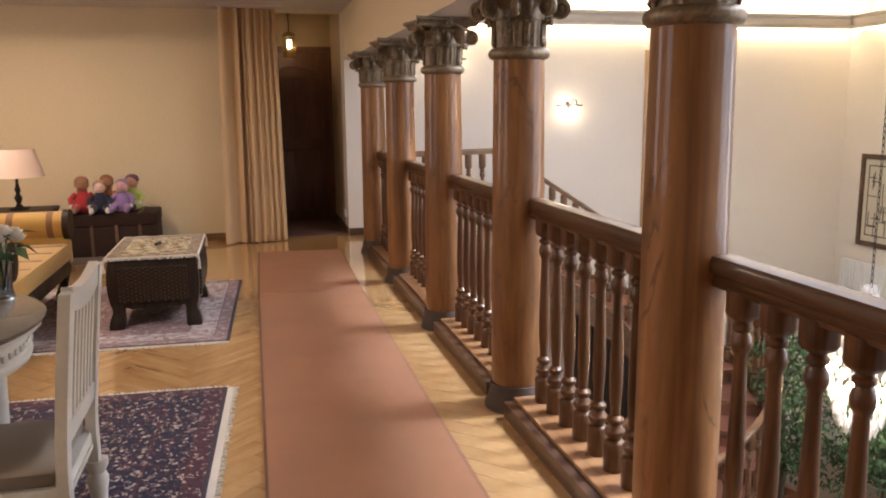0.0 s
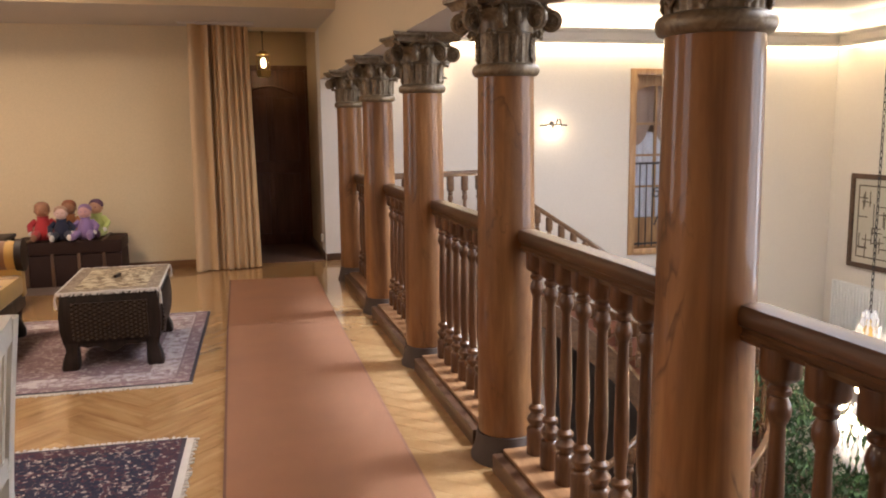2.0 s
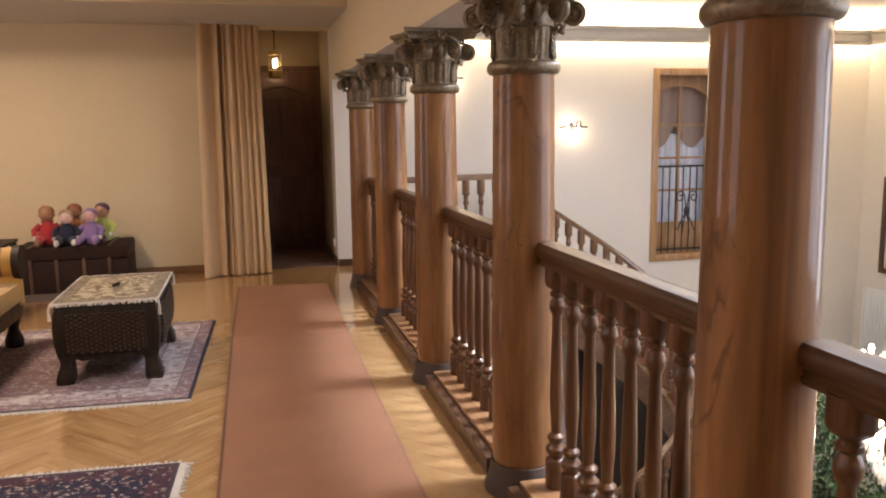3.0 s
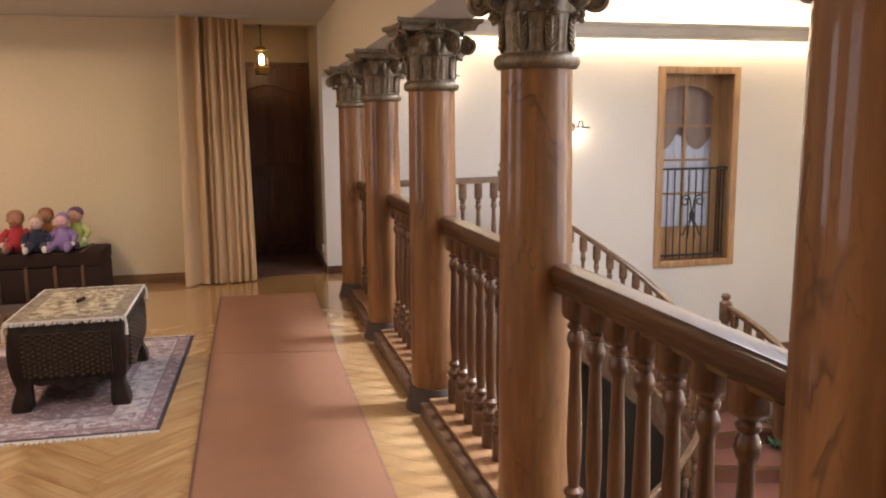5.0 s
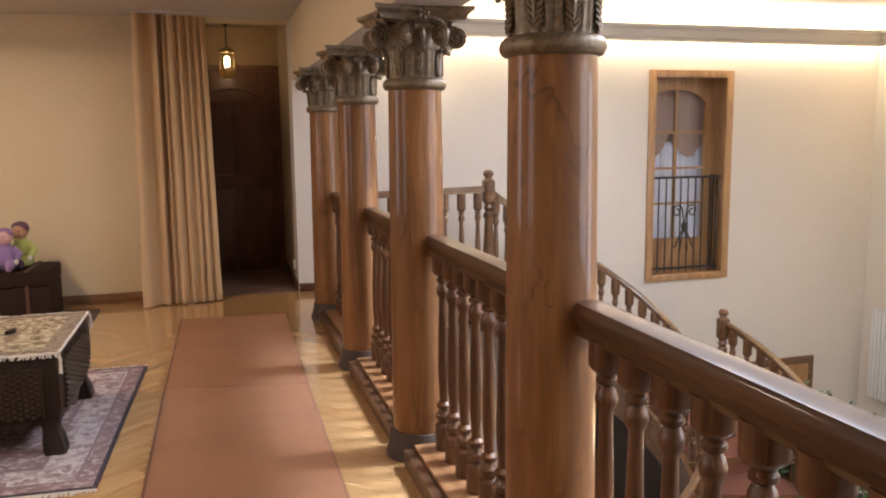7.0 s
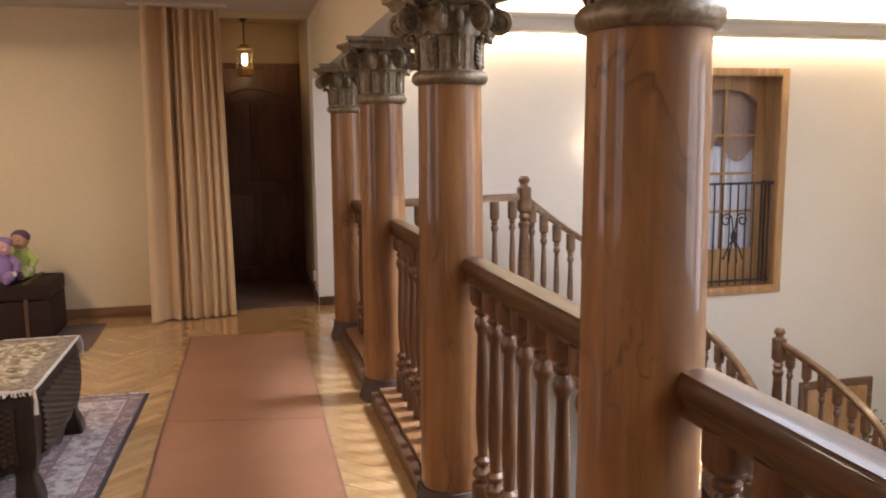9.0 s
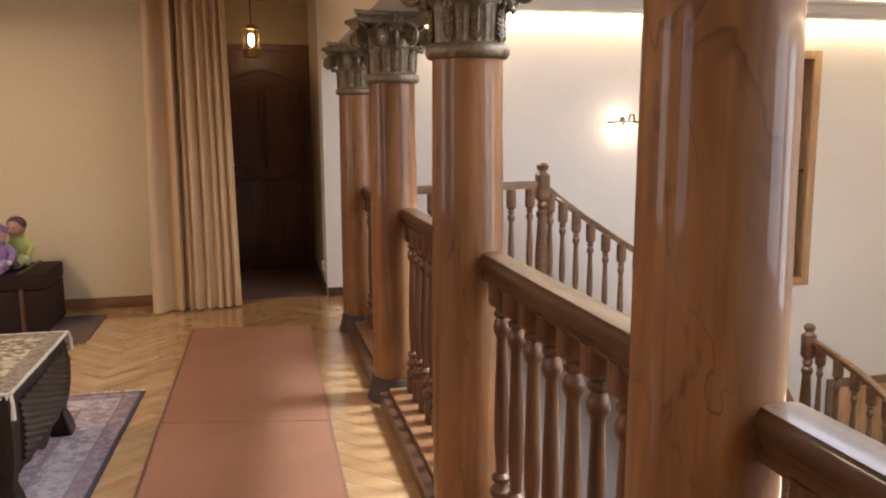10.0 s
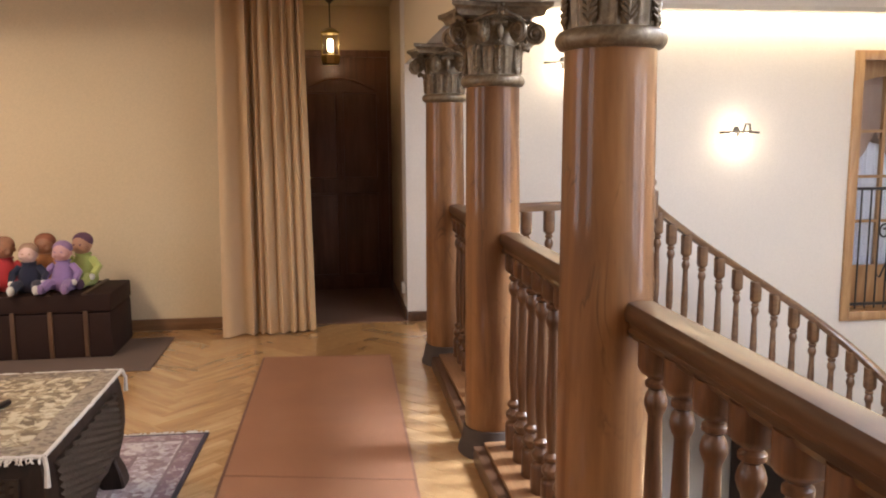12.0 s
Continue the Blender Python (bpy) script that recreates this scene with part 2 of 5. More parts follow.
M_RUGDARK = woven("navy_red_pile", [(0.0, (0.012, 0.012, 0.030)), (0.38, (0.020, 0.018, 0.040)), (0.45, (0.12, 0.022, 0.024)), (0.52, (0.024, 0.020, 0.045)), (0.57, (0.024, 0.020, 0.045)), (0.59, (0.55, 0.45, 0.36)), (0.67, (0.45, 0.34, 0.27)), (0.69, (0.08, 0.025, 0.028)), (0.8, (0.015, 0.015, 0.034))], 58)
M_RUGDARKB = woven("red_border_pile", [(0.0, (0.045, 0.018, 0.030)), (0.40, (0.085, 0.024, 0.032)), (0.50, (0.022, 0.019, 0.042)), (0.57, (0.022, 0.019, 0.042)), (0.60, (0.48, 0.39, 0.31)), (0.67, (0.40, 0.30, 0.24)), (0.70, (0.07, 0.022, 0.03))], 52)
M_RUGPALE = woven("faded_lilac_pile", [(0.0, (0.26, 0.18, 0.18)), (0.40, (0.42, 0.34, 0.33)), (0.50, (0.52, 0.46, 0.44)), (0.58, (0.30, 0.21, 0.22)), (0.7, (0.55, 0.48, 0.45))], 34)
M_RUGPALEB = woven("faded_border_pile", [(0.0, (0.22, 0.14, 0.14)), (0.42, (0.36, 0.27, 0.26)), (0.52, (0.48, 0.41, 0.39)), (0.62, (0.24, 0.15, 0.16))], 40)
M_RUGSTRIPE = plain("faded_rug_stripe", (0.21, 0.14, 0.14), 0.95)
M_RUGLINE = plain("dark_rug_edge", (0.035, 0.025, 0.035), 0.95)
M_CLOTH = woven("tapestry_cloth", [(0.0, (0.17, 0.12, 0.065)), (0.42, (0.34, 0.26, 0.15)), (0.52, (0.50, 0.41, 0.26)), (0.60, (0.20, 0.15, 0.085)), (0.7, (0.56, 0.47, 0.31))], 38)
M_CLOTHB = woven("tapestry_border", [(0.0, (0.15, 0.11, 0.075)), (0.45, (0.24, 0.18, 0.12)), (0.6, (0.30, 0.24, 0.16))], 60)


# ---- building helpers ----
def box(bm, x0, x1, y0, y1, z0, z1, bevel=0.0, turn=None):
    vs = [bm.verts.new((x, y, z)) for z in (z0, z1) for y in (y0, y1) for x in (x0, x1)]
    fs = [bm.faces.new([vs[i] for i in q]) for q in ((0, 2, 3, 1), (4, 5, 7, 6), (0, 1, 5, 4), (2, 6, 7, 3), (0, 4, 6, 2), (1, 3, 7, 5))]
    if bevel:
        es = list({e for f in fs for e in f.edges})
        out = bmesh.ops.bevel(bm, geom=es, offset=bevel, segments=2, affect="EDGES", profile=0.6)
        vs = list({v for f in out["faces"] for v in f.verts} | {v for v in vs if v.is_valid})
    if turn is not None:
        bmesh.ops.transform(bm, matrix=turn, verts=vs)
    return bm


def rings(bm, loops, closed=True, caps=True):
    """Skin a row of equally long loops of points."""
    made = [[bm.verts.new(p) for p in loop] for loop in loops]
    n = len(made[0])
    for a, b in zip(made, made[1:]):
        for i in range(n if closed else n - 1):
            j = (i + 1) % n
            bm.faces.new((a[i], a[j], b[j], b[i]))
    if caps and closed:
        bm.faces.new(list(reversed(made[0])))
        bm.faces.new(made[-1])
    return bm


def lathe(bm, profile, n=16, at=(0, 0, 0), power=None):
    """Turn a profile of (radius, height). power: from round (2) towards square, ring by ring."""
    loops = []
    for k, (r, z) in enumerate(profile):
        loop = []
        p = power[k] if power else 2.0
        for i in range(n):
            a = 2 * math.pi * (i + 0.5) / n
            c, s = math.cos(a), math.sin(a)
            f = 1.0 if p == 2.0 else (abs(c) ** p + abs(s) ** p) ** (-1.0 / p)
            loop.append((at[0] + r * f * c, at[1] + r * f * s, at[2] + z))
        loops.append(loop)
    return rings(bm, loops)


def tube(bm, pts, r, n=6, caps=True):
    pts = [Vector(p) for p in pts]
    loops = []
    side = None
    for i, p in enumerate(pts):
        d = (pts[min(i + 1, len(pts) - 1)] - pts[max(i - 1, 0)]).normalized()
        if side is None:
            side = d.orthogonal().normalized()
        side = (side - d * side.dot(d)).normalized()
        up = d.cross(side)
        rr = r[i] if isinstance(r, (list, tuple)) else r
        loops.append([p + rr * (math.cos(2 * math.pi * k / n) * side + math.sin(2 * math.pi * k / n) * up) for k in range(n)])
    return rings(bm, loops, True, caps)


def sweep(bm, pts, profile):
    """Carry an upright profile of (sideways, up) along a path; sideways is to the right of the way."""
    pts = [Vector(p) for p in pts]
    loops = []
    for i, p in enumerate(pts):
        d = pts[min(i + 1, len(pts) - 1)] - pts[max(i - 1, 0)]
        right = Vector((d.y, -d.x, 0)).normalized()
        loops.append([p + right * a + Vector((0, 0, b)) for a, b in profile])
    return rings(bm, loops)


def ball(bm, at, r, scale=(1, 1, 1), n=10, m=7, mat=0):
    first = len(bm.faces)
    loops = []
    for j in range(1, m):
        t = math.pi * j / m
        loops.append([(at[0] + scale[0] * r * math.sin(t) * math.cos(2 * math.pi * i / n), at[1] + scale[1] * r * math.sin(t) * math.sin(2 * math.pi * i / n), at[2] - scale[2] * r * math.cos(t)) for i in range(n)])
    rings(bm, loops)
    bm.faces.ensure_lookup_table()
    for f in bm.faces[first:]:
        f.material_index = mat
    return bm


def link_mesh(name, bm, materials, angle=38):
    me = bpy.data.meshes.new(name)
    bmesh.ops.recalc_face_normals(bm, faces=bm.faces[:])
    bm.to_mesh(me)
    bm.free()
    for m in materials if isinstance(materials, (list, tuple)) else [materials]:
        me.materials.append(m)
    me.polygons.foreach_set("use_smooth", [True] * len(me.polygons))
    me.set_sharp_from_angle(angle=radians(angle))
    return me


def part(name, bm, material, parent, label=""):
    ob = new(name, link_mesh(name, bm, material))
    ob.parent = parent
    if label:
        ob["label"] = label
    return ob


def solo(name, bm, material, label="", category="", group="", kind="", m=None):
    ob = new(name, link_mesh(name, bm, material))
    if m is not None:
        ob.matrix_basis = m
    return tagged(ob, label, category, group, kind)


def thing(name, m, label="", category="", group="", kind=""):
    ob = new(name)
    ob.empty_display_size = 0.1
    ob.matrix_basis = m
    return tagged(ob, label, category, group, kind)


def one_box(*a, **k):
    return box(bmesh.new(), *a, **k)


# ---- structure ----
NORTH, EAST, WEST, SOUTH = 9.15, 7.55, -4.0, -2.5
CEIL, LOW, GROUND = 2.66, 2.39, -3.05
AX, PITCH, FIRST = 1.379, 1.408, 0.978        # column axis, spacing, first column
COLS = [FIRST + PITCH * i for i in range(6)]

wall = thing("wall_north", pose(0, 0, 0), "cream plastered wall with a corridor opening and an inner window", "wall", kind="structure")
bm = bmesh.new()
box(bm, WEST, 0.30, NORTH, NORTH + 0.3, -0.3, CEIL)
box(bm, 0.30, 1.25, NORTH, NORTH + 0.3, LOW, CEIL)
part("plaster_gallery", bm, M_WALL, wall)
bm = bmesh.new()
box(bm, 1.25, 4.76, NORTH - 0.02, NORTH + 0.3, -0.3, CEIL)
box(bm, 4.76, 5.73, NORTH - 0.02, NORTH + 0.3, 2.01, CEIL)
box(bm, 4.76, 5.73, NORTH - 0.02, NORTH + 0.3, GROUND, -0.135)
box(bm, 5.73, EAST + 0.3, NORTH - 0.02, NORTH + 0.3, GROUND, CEIL)
box(bm, 1.25, 4.76, NORTH - 0.02, NORTH + 0.3, GROUND, -0.3)
part("plaster_hall", bm, M_HALL, wall)

# both east openings are assumed, placed where no view reaches
wall = thing("wall_east", pose(0, 0, 0), "white plastered wall of the stair hall with two assumed window openings", "wall", kind="structure")
bm = bmesh.new()
for a, b, c, d in ((SOUTH, -1.4, GROUND, CEIL), (1.8, 2.5, GROUND, CEIL), (4.1, NORTH - 0.02, GROUND, CEIL), (-1.4, 1.8, GROUND, 0.05), (2.5, 4.1, GROUND, -0.15), (-1.4, 1.8, 2.45, CEIL), (2.5, 4.1, 2.05, CEIL)):
    box(bm, EAST, EAST + 0.3, a, b, c, d)
part("plaster", bm, M_HALL, wall)
solo("wall_south", one_box(WEST, EAST + 0.3, SOUTH - 0.3, SOUTH, GROUND, CEIL), M_HALL, "plain plastered wall behind the gallery", "wall", kind="structure")
# west openings are assumed, made for the added daylight
wall = thing("wall_west", pose(0, 0, 0), "cream plastered wall with two assumed window openings", "wall", kind="structure")
bm = bmesh.new()
for a, b, c, d in ((SOUTH, 1.75, -0.3, CEIL), (3.45, 5.25, -0.3, CEIL), (6.95, NORTH + 0.3, -0.3, CEIL), (1.75, 3.45, -0.3, 0.7), (5.25, 6.95, -0.3, 0.7), (1.75, 3.45, 2.2, CEIL), (5.25, 6.95, 2.2, CEIL)):
    box(bm, WEST - 0.3, WEST, a, b, c, d)
part("plaster", bm, M_WALL, wall)
solo("wall_under_gallery", one_box(1.30, 1.52, SOUTH, NORTH - 0.02, GROUND, -0.28), M_HALL, "white plastered wall below the gallery edge", "wall", kind="structure")

# gap for the assumed skylight, sized so light falls beside the balustrade
bm = bmesh.new()
for q in ((WEST - 0.3, 2.85, SOUTH - 0.3, NORTH + 0.3), (4.15, EAST + 0.3, SOUTH - 0.3, NORTH + 0.3), (2.85, 4.15, SOUTH - 0.3, 1.0), (2.85, 4.15, 7.2, NORTH + 0.3)):
    box(bm, *q, CEIL, CEIL + 0.2)
ceil_main = solo("ceiling", bm, M_CEIL, "smooth painted ceiling", "ceiling", kind="structure")
bm = bmesh.new()
box(bm, WEST, 1.255, 7.8, NORTH - 0.002, LOW, CEIL - 0.002)
bm.normal_update()
low_ceil = new("ceiling_lowered", link_mesh("ceiling_lowered", bm, [M_CEIL, M_WALL]))
for p in low_ceil.data.polygons:
    p.material_index = 1 if abs(p.normal.y) > 0.5 else 0
tagged(low_ceil, "lowered ceiling strip along the end wall", "ceiling", kind="structure")

# skylight is assumed from the shadows; its place and bars are invented
sky_light = thing("window_skylight", pose(3.50, 4.1, CEIL), "assumed flat skylight with white bars, out of view over the stair hall", "skylight", kind="structure")
for k in range(7):
    part("glazing_bar", one_box(-0.648, 0.648, -3.078 + 1.026 * k - 0.02, -3.078 + 1.026 * k + 0.02, 0.15, 0.20), M_WHITE, sky_light)
for k in range(6):
    pane_ = part("pane", one_box(-0.648, 0.648, -3.056 + 1.026 * k, -2.074 + 1.026 * k, 0.170, 0.176), M_GLASS, sky_light)
    pane_.visible_shadow = False

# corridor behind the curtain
corr = thing("wall_corridor", pose(0, 0, 0), "tan corridor walls behind the curtain, dimness put into the colour", "wall", kind="structure")
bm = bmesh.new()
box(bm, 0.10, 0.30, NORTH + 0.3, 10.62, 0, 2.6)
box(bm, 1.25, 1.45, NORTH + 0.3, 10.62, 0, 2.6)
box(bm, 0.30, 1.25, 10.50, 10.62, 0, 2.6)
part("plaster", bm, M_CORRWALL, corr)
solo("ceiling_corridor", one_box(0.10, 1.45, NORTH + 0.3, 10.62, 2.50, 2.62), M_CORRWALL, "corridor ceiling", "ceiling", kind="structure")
solo("floor_corridor", one_box(0.30, 1.25, NORTH - 0.02, 10.5, -0.2, 0.006), M_CORR, "brown carpeted corridor floor", "floor", kind="structure")

# straight beam wall over the columns
arcade = thing("wall_arcade", pose(0, 0, 0), "cream plastered beam wall resting on column capitals", "wall", kind="structure")
XA, XB, SPRING = 1.252, 1.532, 1.884
bm = bmesh.new()
box(bm, XA, XB, SOUTH, NORTH - 0.022, SPRING, CEIL - 0.001)
beam = part("beam", bm, [M_WALL, M_CEIL], arcade)
for p in beam.data.polygons:
    p.material_index = 0 if p.normal.x < -0.5 else 1

# gallery floor slab under the parquet
slab = solo("floor", one_box(WEST, 1.54, SOUTH, NORTH - 0.02, -0.28, -0.018), M_JOINT, "herringbone oak parquet floor of the gallery", "floor", kind="structure")
solo("floor_hall", one_box(1.50, EAST, SOUTH, NORTH - 0.02, GROUND - 0.2, GROUND), M_TILE, "stone floor of the hall below", "floor", kind="structure")

# cornice of the stair hall with light strips
cornice = thing("trim_cornice", pose(0, 0, 0), "grey plaster cornice hiding warm light strips", "cornice", kind="structure")
PROF = [(0, 2.28), (0.10, 2.28), (0.13, 2.31), (0.13, 2.38), (0.15, 2.40), (0.15, 2.43), (0, 2.43)]
bm = bmesh.new()
rings(bm, [[(x, NORTH - 0.05 - a, z) for a, z in PROF] for x in (1.487, EAST - 0.06)])
part("moulding", bm, M_CEIL, cornice)
bm = bmesh.new()
rings(bm, [[(EAST - 0.03 - a, y, z) for a, z in PROF] for y in (SOUTH, NORTH - 0.21)])
part("moulding", bm, M_CEIL, cornice)
for z in (2.262, 2.442):
    part("light_strip", one_box(1.5, EAST - 0.05, NORTH - 0.047, NORTH - 0.030, z - 0.006, z + 0.006), M_STRIP, cornice, "warm light strip")
    part("light_strip", one_box(EAST - 0.03, EAST - 0.013, SOUTH, NORTH - 0.06, z - 0.006, z + 0.006), M_STRIP, cornice, "warm light strip")
# bodies for the assumed gallery lamps, their look invented
for _y in LAMPS_Y:
    cl = thing("ceiling_lamp", pose(-1.80, _y, 0), "assumed flat round ceiling lamp with brass rim, out of view", "ceiling lamp", "gallery ceiling lamps")
    bm = bmesh.new()
    lathe(bm, [(0.24, 2.60), (0.25, 2.61), (0.25, 2.659), (0.20, 2.6595)], 32)
    part("rim", bm, M_BRASS, cl, "brass rim")
bm = bmesh.new()
lathe(bm, [(0.045, 0), (0.045, 0.012), (0.03, 0.014)], 14, (5.0, 8.25, CEIL - 0.014))
solo("ceiling_spotlight", bm, M_WHITE, "small round white recessed ceiling spotlight", "spotlight")

# baseboards
solo("baseboard", one_box(WEST, 0.28, NORTH - 0.022, NORTH - 0.002, 0, 0.085, 0.004), M_SKIRT, "brown oak baseboard along the cream wall", "baseboard", kind="structure")
solo("baseboard", one_box(1.252, 1.62, NORTH - 0.04, NORTH - 0.022, 0, 0.075, 0.004), M_CURB, "dark baseboard of the white wall", "baseboard", kind="structure")
solo("baseboard", one_box(1.228, 1.248, NORTH + 0.01, 10.45, 0.008, 0.085, 0.004), M_CURB, "dark baseboard in the corridor", "baseboard", kind="structure")
bm = bmesh.new()
box(bm, 1.226, 1.2475, 9.30, 9.37, 0.18, 0.26, 0.004)
solo("wall_socket", bm, M_WHITE, "small white wall socket near the corridor floor", "socket")

# ---- colonnade ----
def make_column():
    col = thing("column", pose(AX, COLS[0], 0), "varnished burl wood column with bronzed leaf capital", "column", "gallery columns")
    bm = bmesh.new()
    lathe(bm, [(0.150, 0), (0.151, 0.012), (0.138, 0.045), (0.129, 0.085), (0.125, 0.118), (0.105, 0.119)], 32)
    part("base", bm, M_BASE, col, "dark grey flared column base")
    bm = bmesh.new()
    prof = [(0.116, 0.118), (0.1187, 0.13)] + [(0.1187 - 0.0085 * (k / 8) ** 1.6, 0.13 + 1.44 * k / 8) for k in range(1, 9)]
    lathe(bm, prof, 40)
    part("shaft", bm, M_SHAFT, col)
    bm = bmesh.new()
    lathe(bm, [(0.108, 1.563), (0.124, 1.568), (0.131, 1.578), (0.133, 1.588), (0.131, 1.598), (0.124, 1.608), (0.110, 1.613)], 36)
    part("necking_ring", bm, M_GILT, col)
    # fluted drum, hollow throat and rounded echinus
    bm = bmesh.new()
    n, loops = 144, []
    for r, z, f in ((0.107, 1.606, 0.0), (0.108, 1.618, 0.0030), (0.110, 1.660, 0.0034), (0.113, 1.704, 0.0034), (0.117, 1.716, 0.0), (0.118, 1.722, 0.0), (0.108, 1.728, 0.0), (0.107, 1.760, 0.0), (0.113, 1.782, 0.0), (0.118, 1.786, 0.0), (0.132, 1.800, 0.0), (0.136, 1.812, 0.0), (0.130, 1.824, 0.0), (0.134, 1.828, 0.0), (0.134, 1.836, 0.0)):
        loops.append([((r + f * math.cos(24 * 2 * math.pi * i / n)) * math.cos(2 * math.pi * i / n), (r + f * math.cos(24 * 2 * math.pi * i / n)) * math.sin(2 * math.pi * i / n), z) for i in range(n)])
    rings(bm, loops)
    part("bell", bm, M_GILT, col)
    # abacus with hollowed sides and a moulded edge
    bm = bmesh.new()
    loops = []
    for k, z in ((0.90, 1.832), (0.93, 1.842), (0.94, 1.848), (0.99, 1.858), (1.03, 1.862), (1.06, 1.866), (1.06, 1.882)):
        loop = []
        for q in range(4):
            for u in (-0.92, -0.75, -0.5, -0.25, 0.0, 0.25, 0.5, 0.75, 0.92):
                w = 0.196 - 0.046 * (1 - u * u)
                x, y = u * 0.205 * k, -w * k
                for _ in range(q):
                    x, y = -y, x
                loop.append((x, y, z))
        loops.append(loop)
    rings(bm, loops)
    part("abacus", bm, M_GILT, col)
    # paired corner scrolls: solid discs with a spiral ridge on both faces
    for q in range(4):
        for side in (-1, 1):
            bm = bmesh.new()
            vx, vz, vr = 0.172, 1.772, 0.043
            rings(bm, [[(vx + vr * k * math.cos(a), y, vz + vr * k * math.sin(a)) for a in [2 * math.pi * i / 24 for i in range(24)]] for k, y in ((0.80, -0.009), (0.96, -0.007), (1.0, 0.0), (0.96, 0.007), (0.80, 0.009))])
            for face in (-1, 1):
                pts, rad = [], []
                for i in range(36):
                    a = i / 35 * 2 * math.pi * 2.1 + math.pi / 2
                    r = 0.041 * (1 - 0.86 * i / 35)
                    pts.append((vx + r * math.cos(a), face * 0.010, vz + r * math.sin(a)))
                    rad.append(0.0062 * (1 - 0.35 * i / 35))
                tube(bm, [(0.100, face * 0.004, 1.818), (0.140, face * 0.008, 1.819)] + pts, [0.0055, 0.006] + rad, 6)
                ball(bm, (vx, face * 0.011, vz), 0.010, (1, 0.8, 1), 8, 6)
            turn = pose(0, 0, 0, 0, 0, 90 * q + 45) @ Matrix.Translation((0, side * 0.014, 0)) @ pose(0, 0, 0, 0, 0, side * 17)
            bmesh.ops.transform(bm, matrix=turn, verts=bm.verts[:])
            part("volute", bm, M_GILT, col)
    # feathered leaves on the drum, each ending in a drooping curl
    for k in range(8):
        bm = bmesh.new()
        a = 45 * k
        tube(bm, [(0.113, 0, 1.612), (0.117, 0, 1.66), (0.120, 0, 1.705), (0.128, 0, 1.724), (0.141, 0, 1.727), (0.149, 0, 1.717), (0.148, 0, 1.708)], [0.005, 0.006, 0.007, 0.010, 0.012, 0.011, 0.006], 8)
        for i in range(7):
            z = 1.622 + 0.0145 * i
            for side in (-1, 1):
                tube(bm, [(0.116, 0, z), (0.118, side * 0.011, z + 0.010), (0.114, side * 0.018, z + 0.018)], [0.0045, 0.0055, 0.003], 5)
        for side in (-1, 1):
            ball(bm, (0.134, side * 0.014, 1.720), 0.010, (1.1, 1.0, 0.9), 8, 6)
        bmesh.ops.transform(bm, matrix=pose(0, 0, 0, 0, 0, a), verts=bm.verts[:])
        part("leaf", bm, M_GILT, col)
    # flower in the middle of each abacus side, eggs on the echinus, swags up to the corners
    for q in range(4):
        bm = bmesh.new()
        ball(bm, (0.150, 0, 1.858), 0.017, (0.8, 1.0, 1.0), 8, 6)
        for k in range(5):
            b = 2 * math.pi * k / 5
            ball(bm, (0.156, 0.018 * math.cos(b), 1.858 + 0.018 * math.sin(b)), 0.010, (0.8, 1, 1), 6, 5)
        ball(bm, (0.138, 0, 1.772), 0.017, (0.8, 0.9, 1.9), 8, 7)
        for k in (-2, -1, 1, 2):
            ball(bm, (0.134 - 0.005 * k * k, 0.029 * k, 1.808), 0.012, (0.8, 0.95, 1.25), 8, 6)
        for side in (-1, 1):
            tube(bm, [(0.152, side * 0.012, 1.846), (0.142, side * 0.045, 1.838), (0.137, side * 0.078, 1.828), (0.135, side * 0.100, 1.812)], [0.009, 0.009, 0.008, 0.007], 7)
        bmesh.ops.transform(bm, matrix=pose(0, 0, 0, 0, 0, 90 * q), verts=bm.verts[:])
        part("rosette", bm, M_GILT, col)
    return col


column = make_column()
for y in COLS[1:]:
    copy_thing(column, pose(AX, y, 0, 0, 0, 0))

BAL = [(0.037, 0.0), (0.039, 0.004), (0.039, 0.098), (0.034, 0.106), (0.024, 0.110), (0.026, 0.118), (0.037, 0.132), (0.037, 0.144), (0.025, 0.158), (0.022, 0.166), (0.031, 0.176), (0.031, 0.186),
       (0.0205, 0.198), (0.0225, 0.216), (0.0265, 0.250), (0.0280, 0.290), (0.0270, 0.350), (0.0240, 0.430), (0.0210, 0.500), (0.0195, 0.545), (0.0205, 0.554), (0.0260, 0.562), (0.0315, 0.576), (0.0320, 0.586), (0.0270, 0.602),
       (0.0195, 0.612), (0.0300, 0.619), (0.0300, 0.629), (0.0210, 0.636), (0.0260, 0.641), (0.0370, 0.650), (0.0410, 0.660), (0.0410, 0.780)]
BALPOW = [2.0] * 30 + [2.4, 2.8, 2.8]


def baluster_mesh(height=0.78, fat=1.0, n=16, lift=0.0, slim=1.0):
    """lift: by how much the collar moves up and shortens the top block; slim: girth between the blocks."""
    bm = bmesh.new()
    prof = []
    for r, z in BAL:
        r *= fat * (slim if 0.19 < z < 0.645 else 1.0)
        z = z * (0.545 + lift) / 0.545 if 0.2 < z <= 0.545 else z + lift if 0.545 < z < 0.70 else z
        prof.append((r, z * height / 0.78))
    lathe(bm, prof, n, power=BALPOW)
    return bm


RAILX = 0.050       # the balustrade stands a little outside the column axis
RAILPROF = [(-0.036, -0.084), (-0.043, -0.070), (-0.034, -0.063), (-0.037, -0.052), (-0.050, -0.045), (-0.054, -0.029), (-0.050, -0.011), (-0.041, -0.002), (0.0, 0.001), (0.041, -0.002), (0.050, -0.011), (0.054, -0.029), (0.050, -0.045), (0.037, -0.052), (0.034, -0.063), (0.043, -0.070), (0.036, -0.084)]
